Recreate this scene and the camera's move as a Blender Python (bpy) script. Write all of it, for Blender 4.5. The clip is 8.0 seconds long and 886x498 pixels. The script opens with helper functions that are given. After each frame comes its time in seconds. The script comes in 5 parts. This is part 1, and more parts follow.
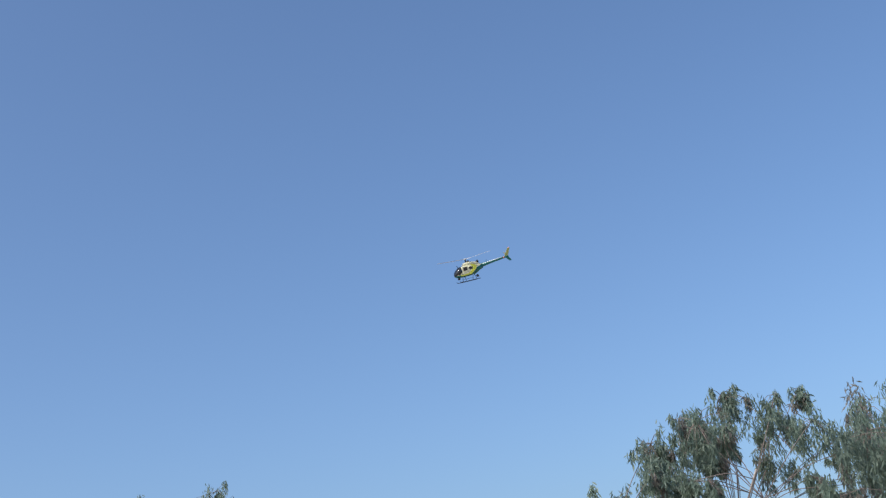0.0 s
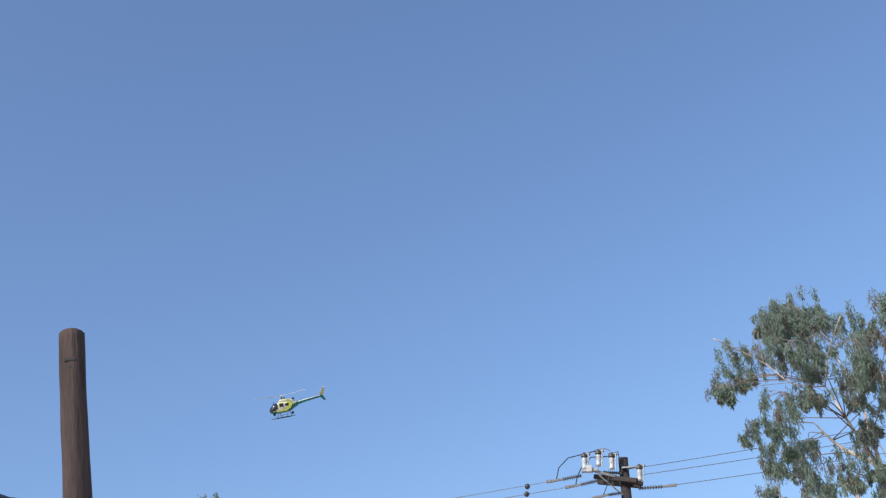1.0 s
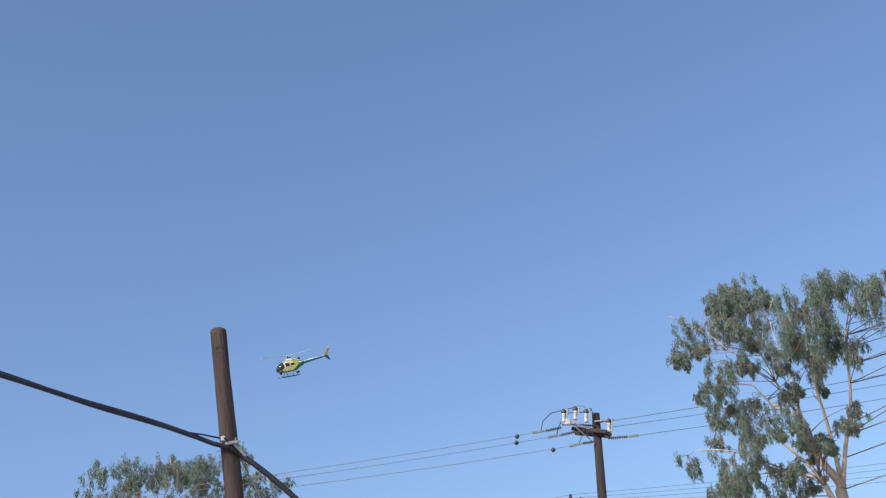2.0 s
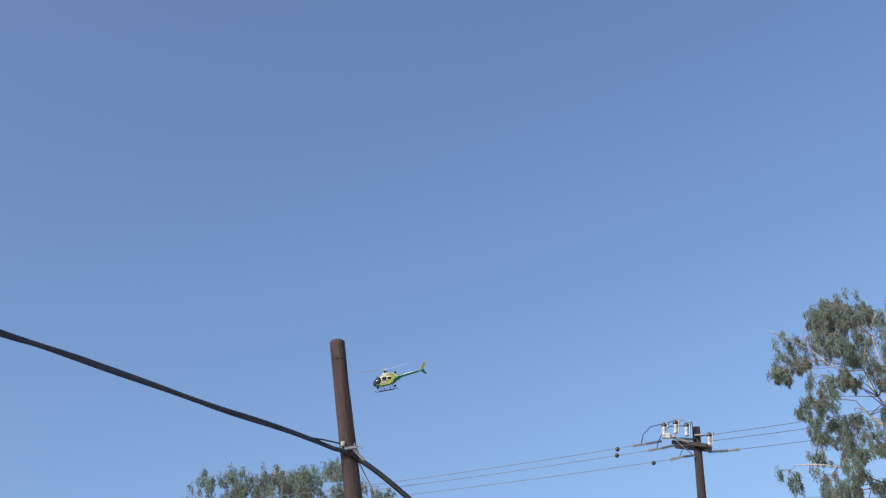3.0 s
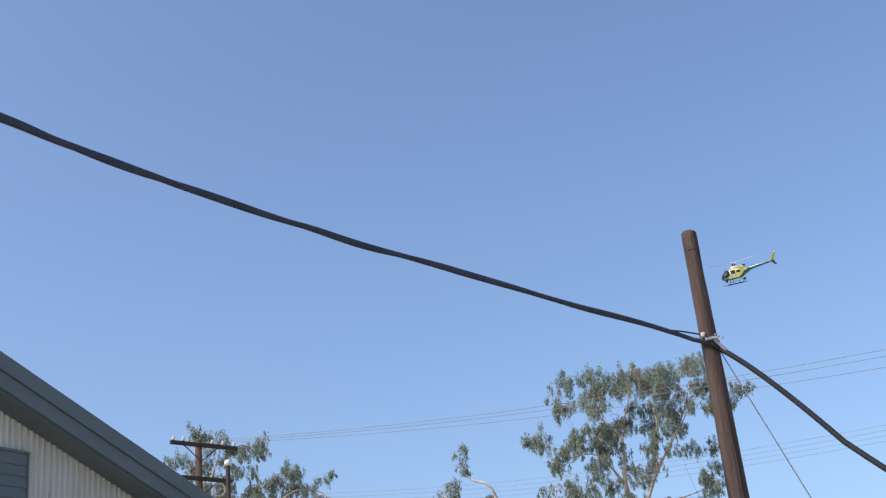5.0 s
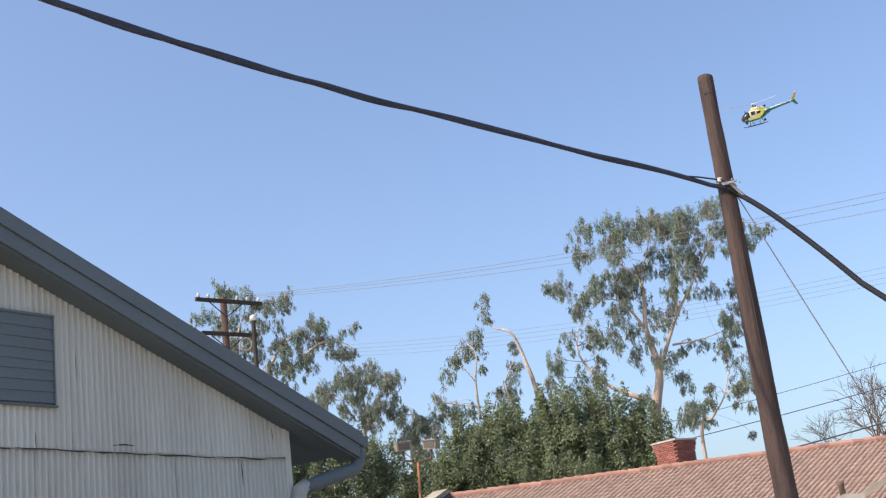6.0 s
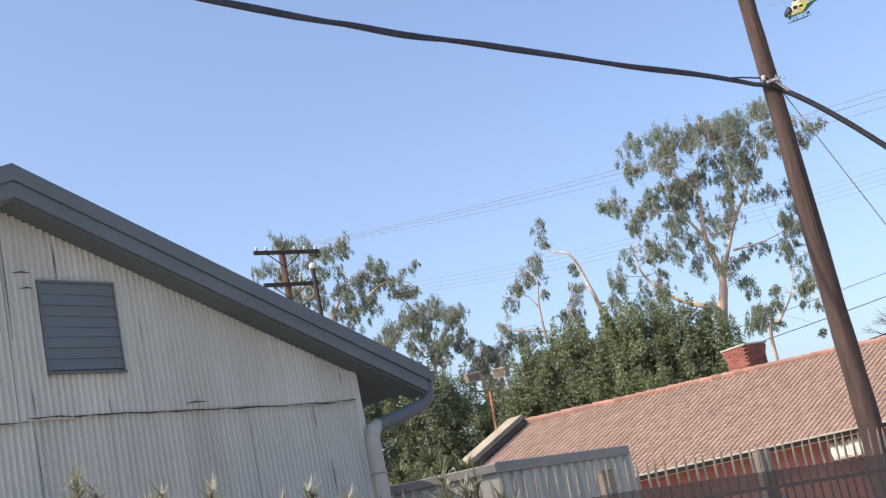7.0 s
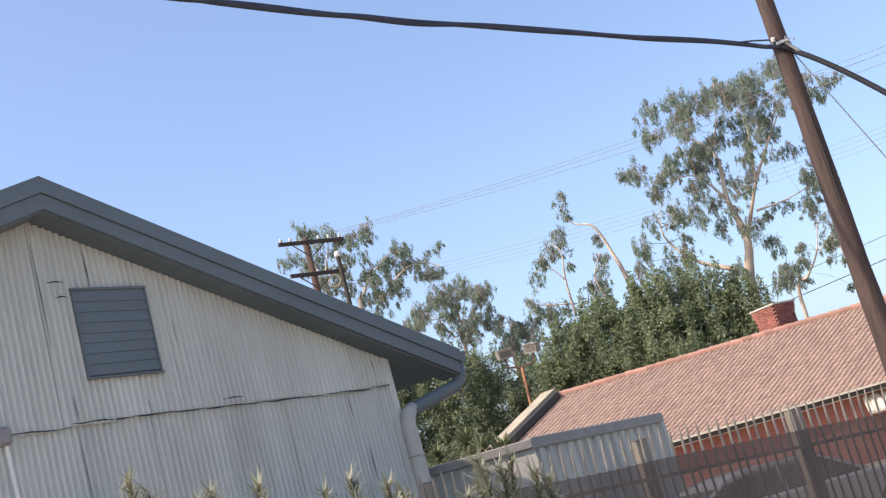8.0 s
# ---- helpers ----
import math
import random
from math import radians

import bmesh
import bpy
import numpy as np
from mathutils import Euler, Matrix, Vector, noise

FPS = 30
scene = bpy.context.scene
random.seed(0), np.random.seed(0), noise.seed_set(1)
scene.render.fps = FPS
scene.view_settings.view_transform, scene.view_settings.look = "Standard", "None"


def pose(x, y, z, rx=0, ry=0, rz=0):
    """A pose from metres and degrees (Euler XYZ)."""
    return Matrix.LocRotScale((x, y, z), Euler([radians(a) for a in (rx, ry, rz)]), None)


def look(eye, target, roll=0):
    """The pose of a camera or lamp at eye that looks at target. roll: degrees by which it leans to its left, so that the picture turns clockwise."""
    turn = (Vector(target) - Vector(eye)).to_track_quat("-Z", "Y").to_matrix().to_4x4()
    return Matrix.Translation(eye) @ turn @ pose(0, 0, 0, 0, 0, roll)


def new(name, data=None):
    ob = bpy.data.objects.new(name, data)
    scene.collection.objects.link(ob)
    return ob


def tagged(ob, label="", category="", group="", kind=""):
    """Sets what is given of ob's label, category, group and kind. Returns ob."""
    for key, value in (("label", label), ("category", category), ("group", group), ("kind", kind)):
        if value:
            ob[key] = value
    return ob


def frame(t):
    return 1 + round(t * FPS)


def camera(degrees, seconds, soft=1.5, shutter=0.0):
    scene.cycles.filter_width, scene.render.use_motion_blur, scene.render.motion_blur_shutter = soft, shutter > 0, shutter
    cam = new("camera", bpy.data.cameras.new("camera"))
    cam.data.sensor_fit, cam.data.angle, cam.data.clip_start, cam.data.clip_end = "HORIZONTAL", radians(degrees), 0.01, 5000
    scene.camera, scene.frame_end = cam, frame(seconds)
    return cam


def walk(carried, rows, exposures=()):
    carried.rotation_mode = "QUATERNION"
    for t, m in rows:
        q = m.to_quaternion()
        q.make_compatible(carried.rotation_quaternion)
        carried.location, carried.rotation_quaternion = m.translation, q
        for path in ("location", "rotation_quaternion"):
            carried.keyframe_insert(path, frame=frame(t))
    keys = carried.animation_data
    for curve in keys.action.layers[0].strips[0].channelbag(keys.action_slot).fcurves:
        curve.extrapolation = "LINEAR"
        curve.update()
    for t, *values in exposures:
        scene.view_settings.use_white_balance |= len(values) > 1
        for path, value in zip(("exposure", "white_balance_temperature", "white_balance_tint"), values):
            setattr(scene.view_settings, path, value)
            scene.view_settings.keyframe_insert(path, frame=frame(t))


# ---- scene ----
# ---------------------------------------------------------------- camera
def view(x, y, z, yaw, pitch, lean):
    """A camera pose: yaw to the left, pitch up, lean to the right, in degrees."""
    a, p = radians(yaw), radians(pitch)
    way = Vector((-math.sin(a) * math.cos(p), math.cos(a) * math.cos(p), math.sin(p)))
    return look((x, y, z), Vector((x, y, z)) + 10 * way, -lean)


cam = camera(40.0, 8.0, soft=1.3)
PATH = [
    (0.00, view(15.98, 9.62, 11.06, -15.99, 19.86, 9.25)),
    (0.25, view(14.85, 7.40, 10.00, -15.80, 18.90, 10.40)),
    (0.50, view(13.44, 5.28, 8.87, -15.41, 18.33, 11.20)),
    (0.75, view(8.60, 5.30, 6.20, -21.60, 22.00, 11.00)),
    (1.00, view(3.49, 5.86, 3.80, -29.27, 25.98, 10.71)),
    (1.20, view(3.10, 5.10, 3.45, -28.30, 26.60, 10.65)),
    (2.30, view(0.04, -0.03, 1.66, -28.91, 23.35, 10.27)),
    (2.50, view(0.11, 0.00, 1.76, -27.17, 23.64, 9.72)),
    (2.70, view(0.07, -0.02, 1.71, -26.14, 23.79, 9.13)),
    (2.90, view(0.03, -0.04, 1.66, -25.21, 24.82, 8.53)),
    (3.00, view(0.02, -0.05, 1.64, -24.16, 25.53, 8.50)),
    (3.10, view(0.00, -0.06, 1.63, -23.49, 25.96, 8.20)),
    (3.30, view(-0.02, -0.06, 1.61, -19.74, 26.63, 8.02)),
    (3.50, view(-0.04, -0.07, 1.60, -14.90, 25.75, 7.62)),
    (3.70, view(-0.04, -0.02, 1.58, -12.00, 23.95, 7.35)),
    (3.90, view(-0.04, 0.02, 1.56, -11.43, 24.36, 7.25)),
    (4.00, view(-0.04, 0.04, 1.55, -11.10, 25.10, 7.25)),
    (4.20, view(-0.04, 0.04, 1.57, -10.60, 25.95, 7.00)),
    (4.50, view(-0.03, 0.03, 1.59, -8.62, 26.91, 6.55)),
    (4.80, view(-0.07, 0.01, 1.58, -7.37, 25.21, 6.21)),
    (5.00, view(-0.10, -0.00, 1.58, -6.29, 22.95, 5.97)),
    (5.20, view(-0.00, 0.07, 1.59, -5.16, 19.71, 5.80)),
    (6.30, view(-0.06, 0.01, 1.62, -3.95, 15.31, 8.41)),
    (6.50, view(-0.07, 0.04, 1.59, -3.17, 14.37, 9.71)),
    (7.00, view(0.02, 0.05, 1.60, -1.31, 13.36, 12.14)),
    (7.50, view(0.10, -0.00, 1.59, -0.54, 13.68, 14.43)),
    (8.00, view(0.04, -0.14, 1.60, 0.05, 12.68, 15.58)),
]
walk(cam, PATH, exposures=[(0.0, 0.24, 6300, 9), (0.5, 0.32, 6350, 9), (1.0, 0.48, 6450, 10), (2.4, 0.42, 6600, 11), (3.2, 0.40, 6650, 11), (4.0, 0.60, 6750, 12), (4.6, 0.54, 6800, 11), (5.0, 0.66, 6900, 12), (6.4, 0.92, 7400, 15), (8.0, 1.12, 7500, 16)])

# ---------------------------------------------------------------- sky and sun
SUN_AZ, SUN_EL = -113.0, 44.0  # degrees clockwise from +y, degrees up
world = bpy.data.worlds.new("sky")
scene.world = world
world.use_nodes = True
wn = world.node_tree.nodes
sky = wn.new("ShaderNodeTexSky")
sky.sky_type = "NISHITA"
sky.sun_disc = False
sky.sun_elevation, sky.sun_rotation = radians(SUN_EL), radians(SUN_AZ)
sky.air_density, sky.dust_density, sky.ozone_density, sky.altitude = 1.0, 3.0, 6.0, 100.0
wn["Background"].inputs["Strength"].default_value = 0.145
world.node_tree.links.new(sky.outputs["Color"], wn["Background"].inputs["Color"])

sun_data = bpy.data.lights.new("sun", "SUN")
sun_data.energy, sun_data.angle, sun_data.color = 2.35, radians(0.8), (1.0, 0.93, 0.83)
sun = new("sun", sun_data)
_sa, _se = radians(SUN_AZ), radians(SUN_EL)
SUN_DIR = Vector((math.sin(_sa) * math.cos(_se), math.cos(_sa) * math.cos(_se), math.sin(_se)))
sun.matrix_world = look(SUN_DIR * 60, (0, 0, 0))


# ---------------------------------------------------------------- materials
def material(name, base, rough=0.7, metal=0.0, vary=0.25, scale=3.0, grain=60.0, bump=0.15, other=None, stretch=(1, 1, 1), per="", spread=0.0, spec=0.4):
    """A procedural surface: base colour mixed towards other by a coarse noise, shaken by a fine one, with bump; per: 'object' or 'island' shifts the value piece by piece."""
    m = bpy.data.materials.new(name)
    m.use_nodes = True
    nt = m.node_tree
    n, l = nt.nodes, nt.links
    b = n["Principled BSDF"]
    b.inputs["Roughness"].default_value, b.inputs["Metallic"].default_value = rough, metal
    b.inputs["Specular IOR Level"].default_value = spec
    co = n.new("ShaderNodeTexCoord")
    mp = n.new("ShaderNodeMapping")
    mp.inputs["Scale"].default_value = stretch
    l.new(co.outputs["Object"], mp.inputs["Vector"])
    big, fine = n.new("ShaderNodeTexNoise"), n.new("ShaderNodeTexNoise")
    for tex, s, d in ((big, scale, 6.0), (fine, grain, 3.0)):
        tex.inputs["Scale"].default_value, tex.inputs["Detail"].default_value = s, d
        l.new(mp.outputs["Vector"], tex.inputs["Vector"])
    ramp = n.new("ShaderNodeValToRGB")
    ramp.color_ramp.elements[0].position, ramp.color_ramp.elements[1].position = 0.35, 0.7
    l.new(big.outputs["Fac"], ramp.inputs["Fac"])
    mix = n.new("ShaderNodeMix")
    mix.data_type = "RGBA"
    o = other or tuple(c * (1 - vary) for c in base)
    mix.inputs["A"].default_value, mix.inputs["B"].default_value = (*base, 1), (*o, 1)
    l.new(ramp.outputs["Color"], mix.inputs["Factor"])
    hsv = n.new("ShaderNodeHueSaturation")
    l.new(mix.outputs["Result"], hsv.inputs["Color"])
    val = n.new("ShaderNodeMapRange")
    val.inputs["To Min"].default_value, val.inputs["To Max"].default_value = 1 - vary * 0.6, 1 + vary * 0.6
    l.new(fine.outputs["Fac"], val.inputs["Value"])
    out = val.outputs["Result"]
    if per:
        src = n.new("ShaderNodeObjectInfo" if per == "object" else "ShaderNodeNewGeometry").outputs["Random" if per == "object" else "Random Per Island"]
        rr = n.new("ShaderNodeMapRange")
        rr.inputs["To Min"].default_value, rr.inputs["To Max"].default_value = 1 - spread, 1 + spread
        l.new(src, rr.inputs["Value"])
        mul = n.new("ShaderNodeMath")
        mul.operation = "MULTIPLY"
        l.new(out, mul.inputs[0])
        l.new(rr.outputs["Result"], mul.inputs[1])
        out = mul.outputs["Value"]
    l.new(out, hsv.inputs["Value"])
    l.new(hsv.outputs["Color"], b.inputs["Base Color"])
    if bump:
        bp = n.new("ShaderNodeBump")
        bp.inputs["Strength"].default_value, bp.inputs["Distance"].default_value = bump, 0.02
        l.new(fine.outputs["Fac"], bp.inputs["Height"])
        l.new(bp.outputs["Normal"], b.inputs["Normal"])
    return m


def leaf_material(name, base, other, through_light=0.35):
    """Leaves: two greens spread leaf by leaf, some light passing through."""
    m = bpy.data.materials.new(name)
    m.use_nodes = True
    nt = m.node_tree
    n, l = nt.nodes, nt.links
    b = n["Principled BSDF"]
    b.inputs["Roughness"].default_value = 0.55
    g = n.new("ShaderNodeNewGeometry")
    mix = n.new("ShaderNodeMix")
    mix.data_type = "RGBA"
    mix.inputs["A"].default_value, mix.inputs["B"].default_value = (*base, 1), (*other, 1)
    l.new(g.outputs["Random Per Island"], mix.inputs["Factor"])
    co, tex = n.new("ShaderNodeTexCoord"), n.new("ShaderNodeTexNoise")
    tex.inputs["Scale"].default_value = 0.8
    l.new(co.outputs["Object"], tex.inputs["Vector"])
    hsv = n.new("ShaderNodeHueSaturation")
    mr = n.new("ShaderNodeMapRange")
    mr.inputs["To Min"].default_value, mr.inputs["To Max"].default_value = 0.6, 1.4
    l.new(tex.outputs["Fac"], mr.inputs["Value"])
    l.new(mr.outputs["Result"], hsv.inputs["Value"])
    l.new(mix.outputs["Result"], hsv.inputs["Color"])
    l.new(hsv.outputs["Color"], b.inputs["Base Color"])
    tr = n.new("ShaderNodeBsdfTranslucent")
    l.new(hsv.outputs["Color"], tr.inputs["Color"])
    sh = n.new("ShaderNodeMixShader")
    sh.inputs["Fac"].default_value = through_light
    l.new(b.outputs["BSDF"], sh.inputs[1])
    l.new(tr.outputs["BSDF"], sh.inputs[2])
    l.new(sh.outputs["Shader"], n["Material Output"].inputs["Surface"])
    return m


def screen_material(name, base, gap):
    """A fine woven wind screen: threads with small holes between, seen as a share of clear air."""
    m = material(name, base, rough=0.9, vary=0.3, scale=1.2, grain=40, bump=0.1, stretch=(1, 1, 0.5))
    n, l = m.node_tree.nodes, m.node_tree.links
    clear, sh = n.new("ShaderNodeBsdfTransparent"), n.new("ShaderNodeMixShader")
    sh.inputs["Fac"].default_value = gap
    l.new(n["Principled BSDF"].outputs["BSDF"], sh.inputs[1])
    l.new(clear.outputs["BSDF"], sh.inputs[2])
    l.new(sh.outputs["Shader"], n["Material Output"].inputs["Surface"])
    return m


# ground tone is assumed: pale and warm to bounce sunlight onto walls and foliage
M_GROUND = material("pale_bounce_ground", (0.40, 0.345, 0.28), 0.9, vary=0.3, scale=0.3, grain=20, bump=0.2)
M_SIDING = material("painted_corrugated_steel", (0.55, 0.57, 0.52), 0.55, vary=0.24, scale=1.5, grain=18, bump=0.05, other=(0.465, 0.475, 0.43), stretch=(1, 1, 0.13), per="object", spread=0.05)
M_SLATE = material("slate_blue_paint", (0.118, 0.149, 0.161), 0.55, vary=0.18, scale=1.5, grain=30, bump=0.05, stretch=(0.4, 1, 1))
M_ROOFING = material("grey_roofing", (0.10, 0.115, 0.13), 0.85, vary=0.3, scale=2, grain=80, bump=0.2)
M_SEALED = material("dark_gap_and_shade", (0.05, 0.05, 0.05), 0.9, vary=0.2)
M_POLE = material("creosoted_pole_wood", (0.082, 0.055, 0.047), 0.88, vary=0.75, scale=1.6, grain=9, bump=0.6, other=(0.045, 0.030, 0.026), stretch=(8, 8, 0.9))
M_POLE_FAR = material("brown_pole_wood", (0.085, 0.052, 0.042), 0.9, vary=0.35, scale=2, grain=12, bump=0.3, stretch=(5, 5, 0.5))
M_POLE_DARK = material("dark_creosoted_pole_wood", (0.048, 0.036, 0.035), 0.9, vary=0.4, scale=2, grain=12, bump=0.4, stretch=(6, 6, 0.5))
M_ARM = material("weathered_crossarm_wood", (0.055, 0.045, 0.04), 0.9, vary=0.3, scale=3, grain=20, bump=0.3, stretch=(0.6, 4, 4))
M_CABLE = material("black_cable_jacket", (0.043, 0.052, 0.078), 0.6, vary=0.3, scale=3, grain=40, bump=0.1, spec=0.3)
M_DROP = material("black_drop_cable_jacket", (0.018, 0.019, 0.023), 0.75, vary=0.3, scale=3, grain=40, bump=0.1, spec=0.2)
M_WIRE = material("bare_conductor", (0.21, 0.215, 0.22), 0.7, 0.3, vary=0.2, scale=2, grain=20, bump=0)
M_STEEL = material("galvanised_steel", (0.42, 0.42, 0.41), 0.45, 0.7, vary=0.3, scale=6, grain=40, bump=0.1)
M_PORCELAIN = material("grey_porcelain", (0.52, 0.52, 0.5), 0.3, vary=0.15, scale=8, grain=50, bump=0.02)
M_DARKINS = material("dark_glazed_insulator", (0.06, 0.055, 0.06), 0.25, vary=0.2, scale=8, grain=40, bump=0.02)
M_GREYINS = material("grey_polymer_insulator", (0.14, 0.14, 0.155), 0.45, vary=0.2, scale=8, grain=40, bump=0.02)
M_BARK = material("pale_eucalyptus_bark", (0.60, 0.50, 0.41), 0.85, vary=0.32, scale=1.2, grain=12, bump=0.3, other=(0.36, 0.27, 0.21), stretch=(2, 2, 0.5))
M_TWIG = material("greyish_twig_bark", (0.27, 0.215, 0.18), 0.9, vary=0.35, scale=2, grain=12, bump=0.2)
M_BARK_DARK = material("grey_brown_bark", (0.16, 0.115, 0.085), 0.9, vary=0.35, scale=2, grain=12, bump=0.4)
# gum greens are paler than the leaf itself, the lift standing in for haze
M_GUM = leaf_material("eucalyptus_leaf", (0.165, 0.225, 0.165), (0.27, 0.33, 0.25), 0.5)
M_GUM_DRY = leaf_material("eucalyptus_leaf_reddish", (0.20, 0.19, 0.15), (0.29, 0.255, 0.215), 0.5)
M_FICUS = leaf_material("ficus_leaf", (0.15, 0.20, 0.105), (0.28, 0.32, 0.19), 0.47)
M_SHRUB = leaf_material("shrub_leaf", (0.145, 0.195, 0.115), (0.26, 0.30, 0.18), 0.48)
M_YUCCA = leaf_material("yucca_blade", (0.09, 0.12, 0.05), (0.17, 0.18, 0.09), 0.2)
M_SPRIG = leaf_material("conifer_sprig", (0.20, 0.225, 0.14), (0.40, 0.39, 0.30), 0.3)
M_FENCE = material("weathered_picket_iron", (0.29, 0.265, 0.23), 0.55, vary=0.3, scale=4, grain=50, bump=0.1, per="object", spread=0.15)
M_POST = material("pale_painted_iron", (0.22, 0.20, 0.17), 0.6, vary=0.25, scale=4, grain=40, bump=0.1)
M_SCREEN = screen_material("brown_wind_screen", (0.105, 0.088, 0.079), 0.25)
M_CONTAINER = material("pale_grey_container_paint", (0.46, 0.455, 0.40), 0.55, vary=0.2, scale=1.5, grain=25, bump=0.06, other=(0.345, 0.345, 0.315), stretch=(1, 1, 0.3))
M_CAP = material("dull_grey_metal_cap", (0.27, 0.26, 0.245), 0.6, vary=0.25, scale=2, grain=30, bump=0.08)
M_TILE = material("terracotta_roof_tile", (0.335, 0.235, 0.188), 0.85, vary=0.16, scale=5.0, grain=20, bump=0.1, other=(0.30, 0.21, 0.17), per="object", spread=0.13)
M_TILES = material("terracotta_roof_tiles", (0.335, 0.235, 0.188), 0.85, vary=0.16, scale=5.0, grain=20, bump=0.1, other=(0.30, 0.21, 0.17), per="island", spread=0.13)
M_RIDGE = material("terracotta_ridge_tile", (0.43, 0.235, 0.18), 0.85, vary=0.2, scale=2, grain=20, bump=0.1, per="object", spread=0.24)
M_TRIM = material("cream_painted_trim", (0.64, 0.59, 0.49), 0.6, vary=0.2, scale=2, grain=30, bump=0.05)
M_RAKE = material("weathered_rake_board", (0.37, 0.325, 0.255), 0.85, vary=0.3, scale=1.5, grain=20, bump=0.15)
M_BRICK = material("red_brick", (0.31, 0.12, 0.095), 0.85, vary=0.25, scale=6, grain=60, bump=0.3, per="object", spread=0.25)
M_MORTAR = material("pale_mortar", (0.42, 0.36, 0.31), 0.95, vary=0.2, scale=6, grain=60, bump=0.2)
M_CONCRETE = material("weathered_concrete", (0.45, 0.42, 0.38), 0.9, vary=0.25, scale=3, grain=40, bump=0.2)
M_RUST = material("rusty_orange_steel", (0.36, 0.16, 0.085), 0.85, vary=0.4, scale=6, grain=40, bump=0.2, other=(0.21, 0.09, 0.055))
M_LAMP = material("dull_lamp_housing", (0.30, 0.27, 0.215), 0.8, 0.0, vary=0.25, scale=6, grain=40, bump=0.05)
M_LENS = material("dark_lamp_glass", (0.13, 0.115, 0.10), 0.5, vary=0.1, scale=6, grain=40, bump=0)
M_GLOBE = material("white_lamp_globe", (0.75, 0.74, 0.7), 0.3, vary=0.05, scale=6, grain=40, bump=0)
M_WHITE = material("white_paint", (0.75, 0.73, 0.69), 0.55, vary=0.1, scale=2, grain=30, bump=0.05)
M_HELI_GREEN = material("dark_green_aircraft_paint", (0.015, 0.16, 0.13), 0.3, vary=0.1, scale=1, grain=20, bump=0)
M_HELI_YELLOW = material("bright_yellow_aircraft_paint", (0.72, 0.74, 0.10), 0.3, vary=0.1, scale=1, grain=20, bump=0)
M_HELI_PALE = material("pale_gold_aircraft_paint", (0.74, 0.70, 0.47), 0.3, vary=0.1, scale=1, grain=20, bump=0)
M_HELI_WHITE = material("white_aircraft_paint", (0.78, 0.80, 0.76), 0.3, vary=0.1, scale=1, grain=20, bump=0)
M_HELI_FIN = material("dull_yellow_aircraft_paint", (0.40, 0.38, 0.12), 0.4, vary=0.2, scale=1, grain=20, bump=0)
M_HELI_DARK = material("black_aircraft_metal", (0.02, 0.022, 0.025), 0.45, vary=0.2, scale=2, grain=20, bump=0)
M_HELI_GLASS = material("tinted_cockpit_glass", (0.02, 0.022, 0.025), 0.06, vary=0.05, scale=1, grain=20, bump=0, spec=0.7)
M_BLADE = material("grey_rotor_blade", (0.62, 0.62, 0.62), 0.4, vary=0.1, scale=1, grain=20, bump=0)
M_PLANE = material("white_aircraft_skin", (0.8, 0.8, 0.8), 0.3, vary=0.05, scale=1, grain=20, bump=0)
M_CAR = material("silver_car_paint", (0.42, 0.42, 0.42), 0.25, 0.3, vary=0.1, scale=2, grain=30, bump=0, spec=0.6)
M_CARGLASS = material("car_window_glass", (0.06, 0.065, 0.07), 0.06, vary=0.05, scale=2, grain=30, bump=0, spec=0.8)
M_CHROME = material("bright_window_trim", (0.6, 0.6, 0.6), 0.25, 0.9, vary=0.1, scale=4, grain=30, bump=0)
M_TYRE = material("black_tyre_rubber", (0.02, 0.02, 0.02), 0.85, vary=0.2, scale=6, grain=40, bump=0.1)
M_RED = bpy.data.materials.new("red_beacon_glass")
M_RED.use_nodes = True
M_RED.node_tree.nodes["Principled BSDF"].inputs["Base Color"].default_value = (0.7, 0.03, 0.03, 1)
M_RED.node_tree.nodes["Principled BSDF"].inputs["Emission Color"].default_value = (1.0, 0.25, 0.2, 1)
M_RED.node_tree.nodes["Principled BSDF"].inputs["Emission Strength"].default_value = 2.0


# ---------------------------------------------------------------- mesh helpers
def part(name, bm, mat, parent=None, label="", smooth=False):
    me = bpy.data.meshes.new(name)
    bm.to_mesh(me)
    bm.free()
    return mesh_part(name, me, mat, parent, label, smooth)


def mesh_part(name, me, mat, parent=None, label="", smooth=False):
    if mat and not me.materials:
        me.materials.append(mat)
    if smooth:
        for p in me.polygons:
            p.use_smooth = True
    ob = new(name, me)
    if parent:
        ob.parent = parent
    if label:
        tagged(ob, label)
    return ob


def thing(name, m, label, category, group="", kind=""):
    ob = new(name)
    ob.empty_display_size = 0.2
    ob.matrix_world = m
    return tagged(ob, label, category, group, kind)


def box(bm, x0, x1, y0, y1, z0, z1, m=None, bevel=0.0):
    r = bmesh.ops.create_cube(bm, size=1)
    vs = r["verts"]
    for v in vs:
        v.co = Vector(((x0 + x1) / 2 + v.co.x * (x1 - x0), (y0 + y1) / 2 + v.co.y * (y1 - y0), (z0 + z1) / 2 + v.co.z * (z1 - z0)))
        if m:
            v.co = m @ v.co
    if bevel:
        es = list({e for v in vs for e in v.link_edges})
        bmesh.ops.bevel(bm, geom=es, offset=bevel, segments=1, affect="EDGES")
    return bm


def boxed(x0, x1, y0, y1, z0, z1, m=None, bevel=0.0):
    return box(bmesh.new(), x0, x1, y0, y1, z0, z1, m, bevel)


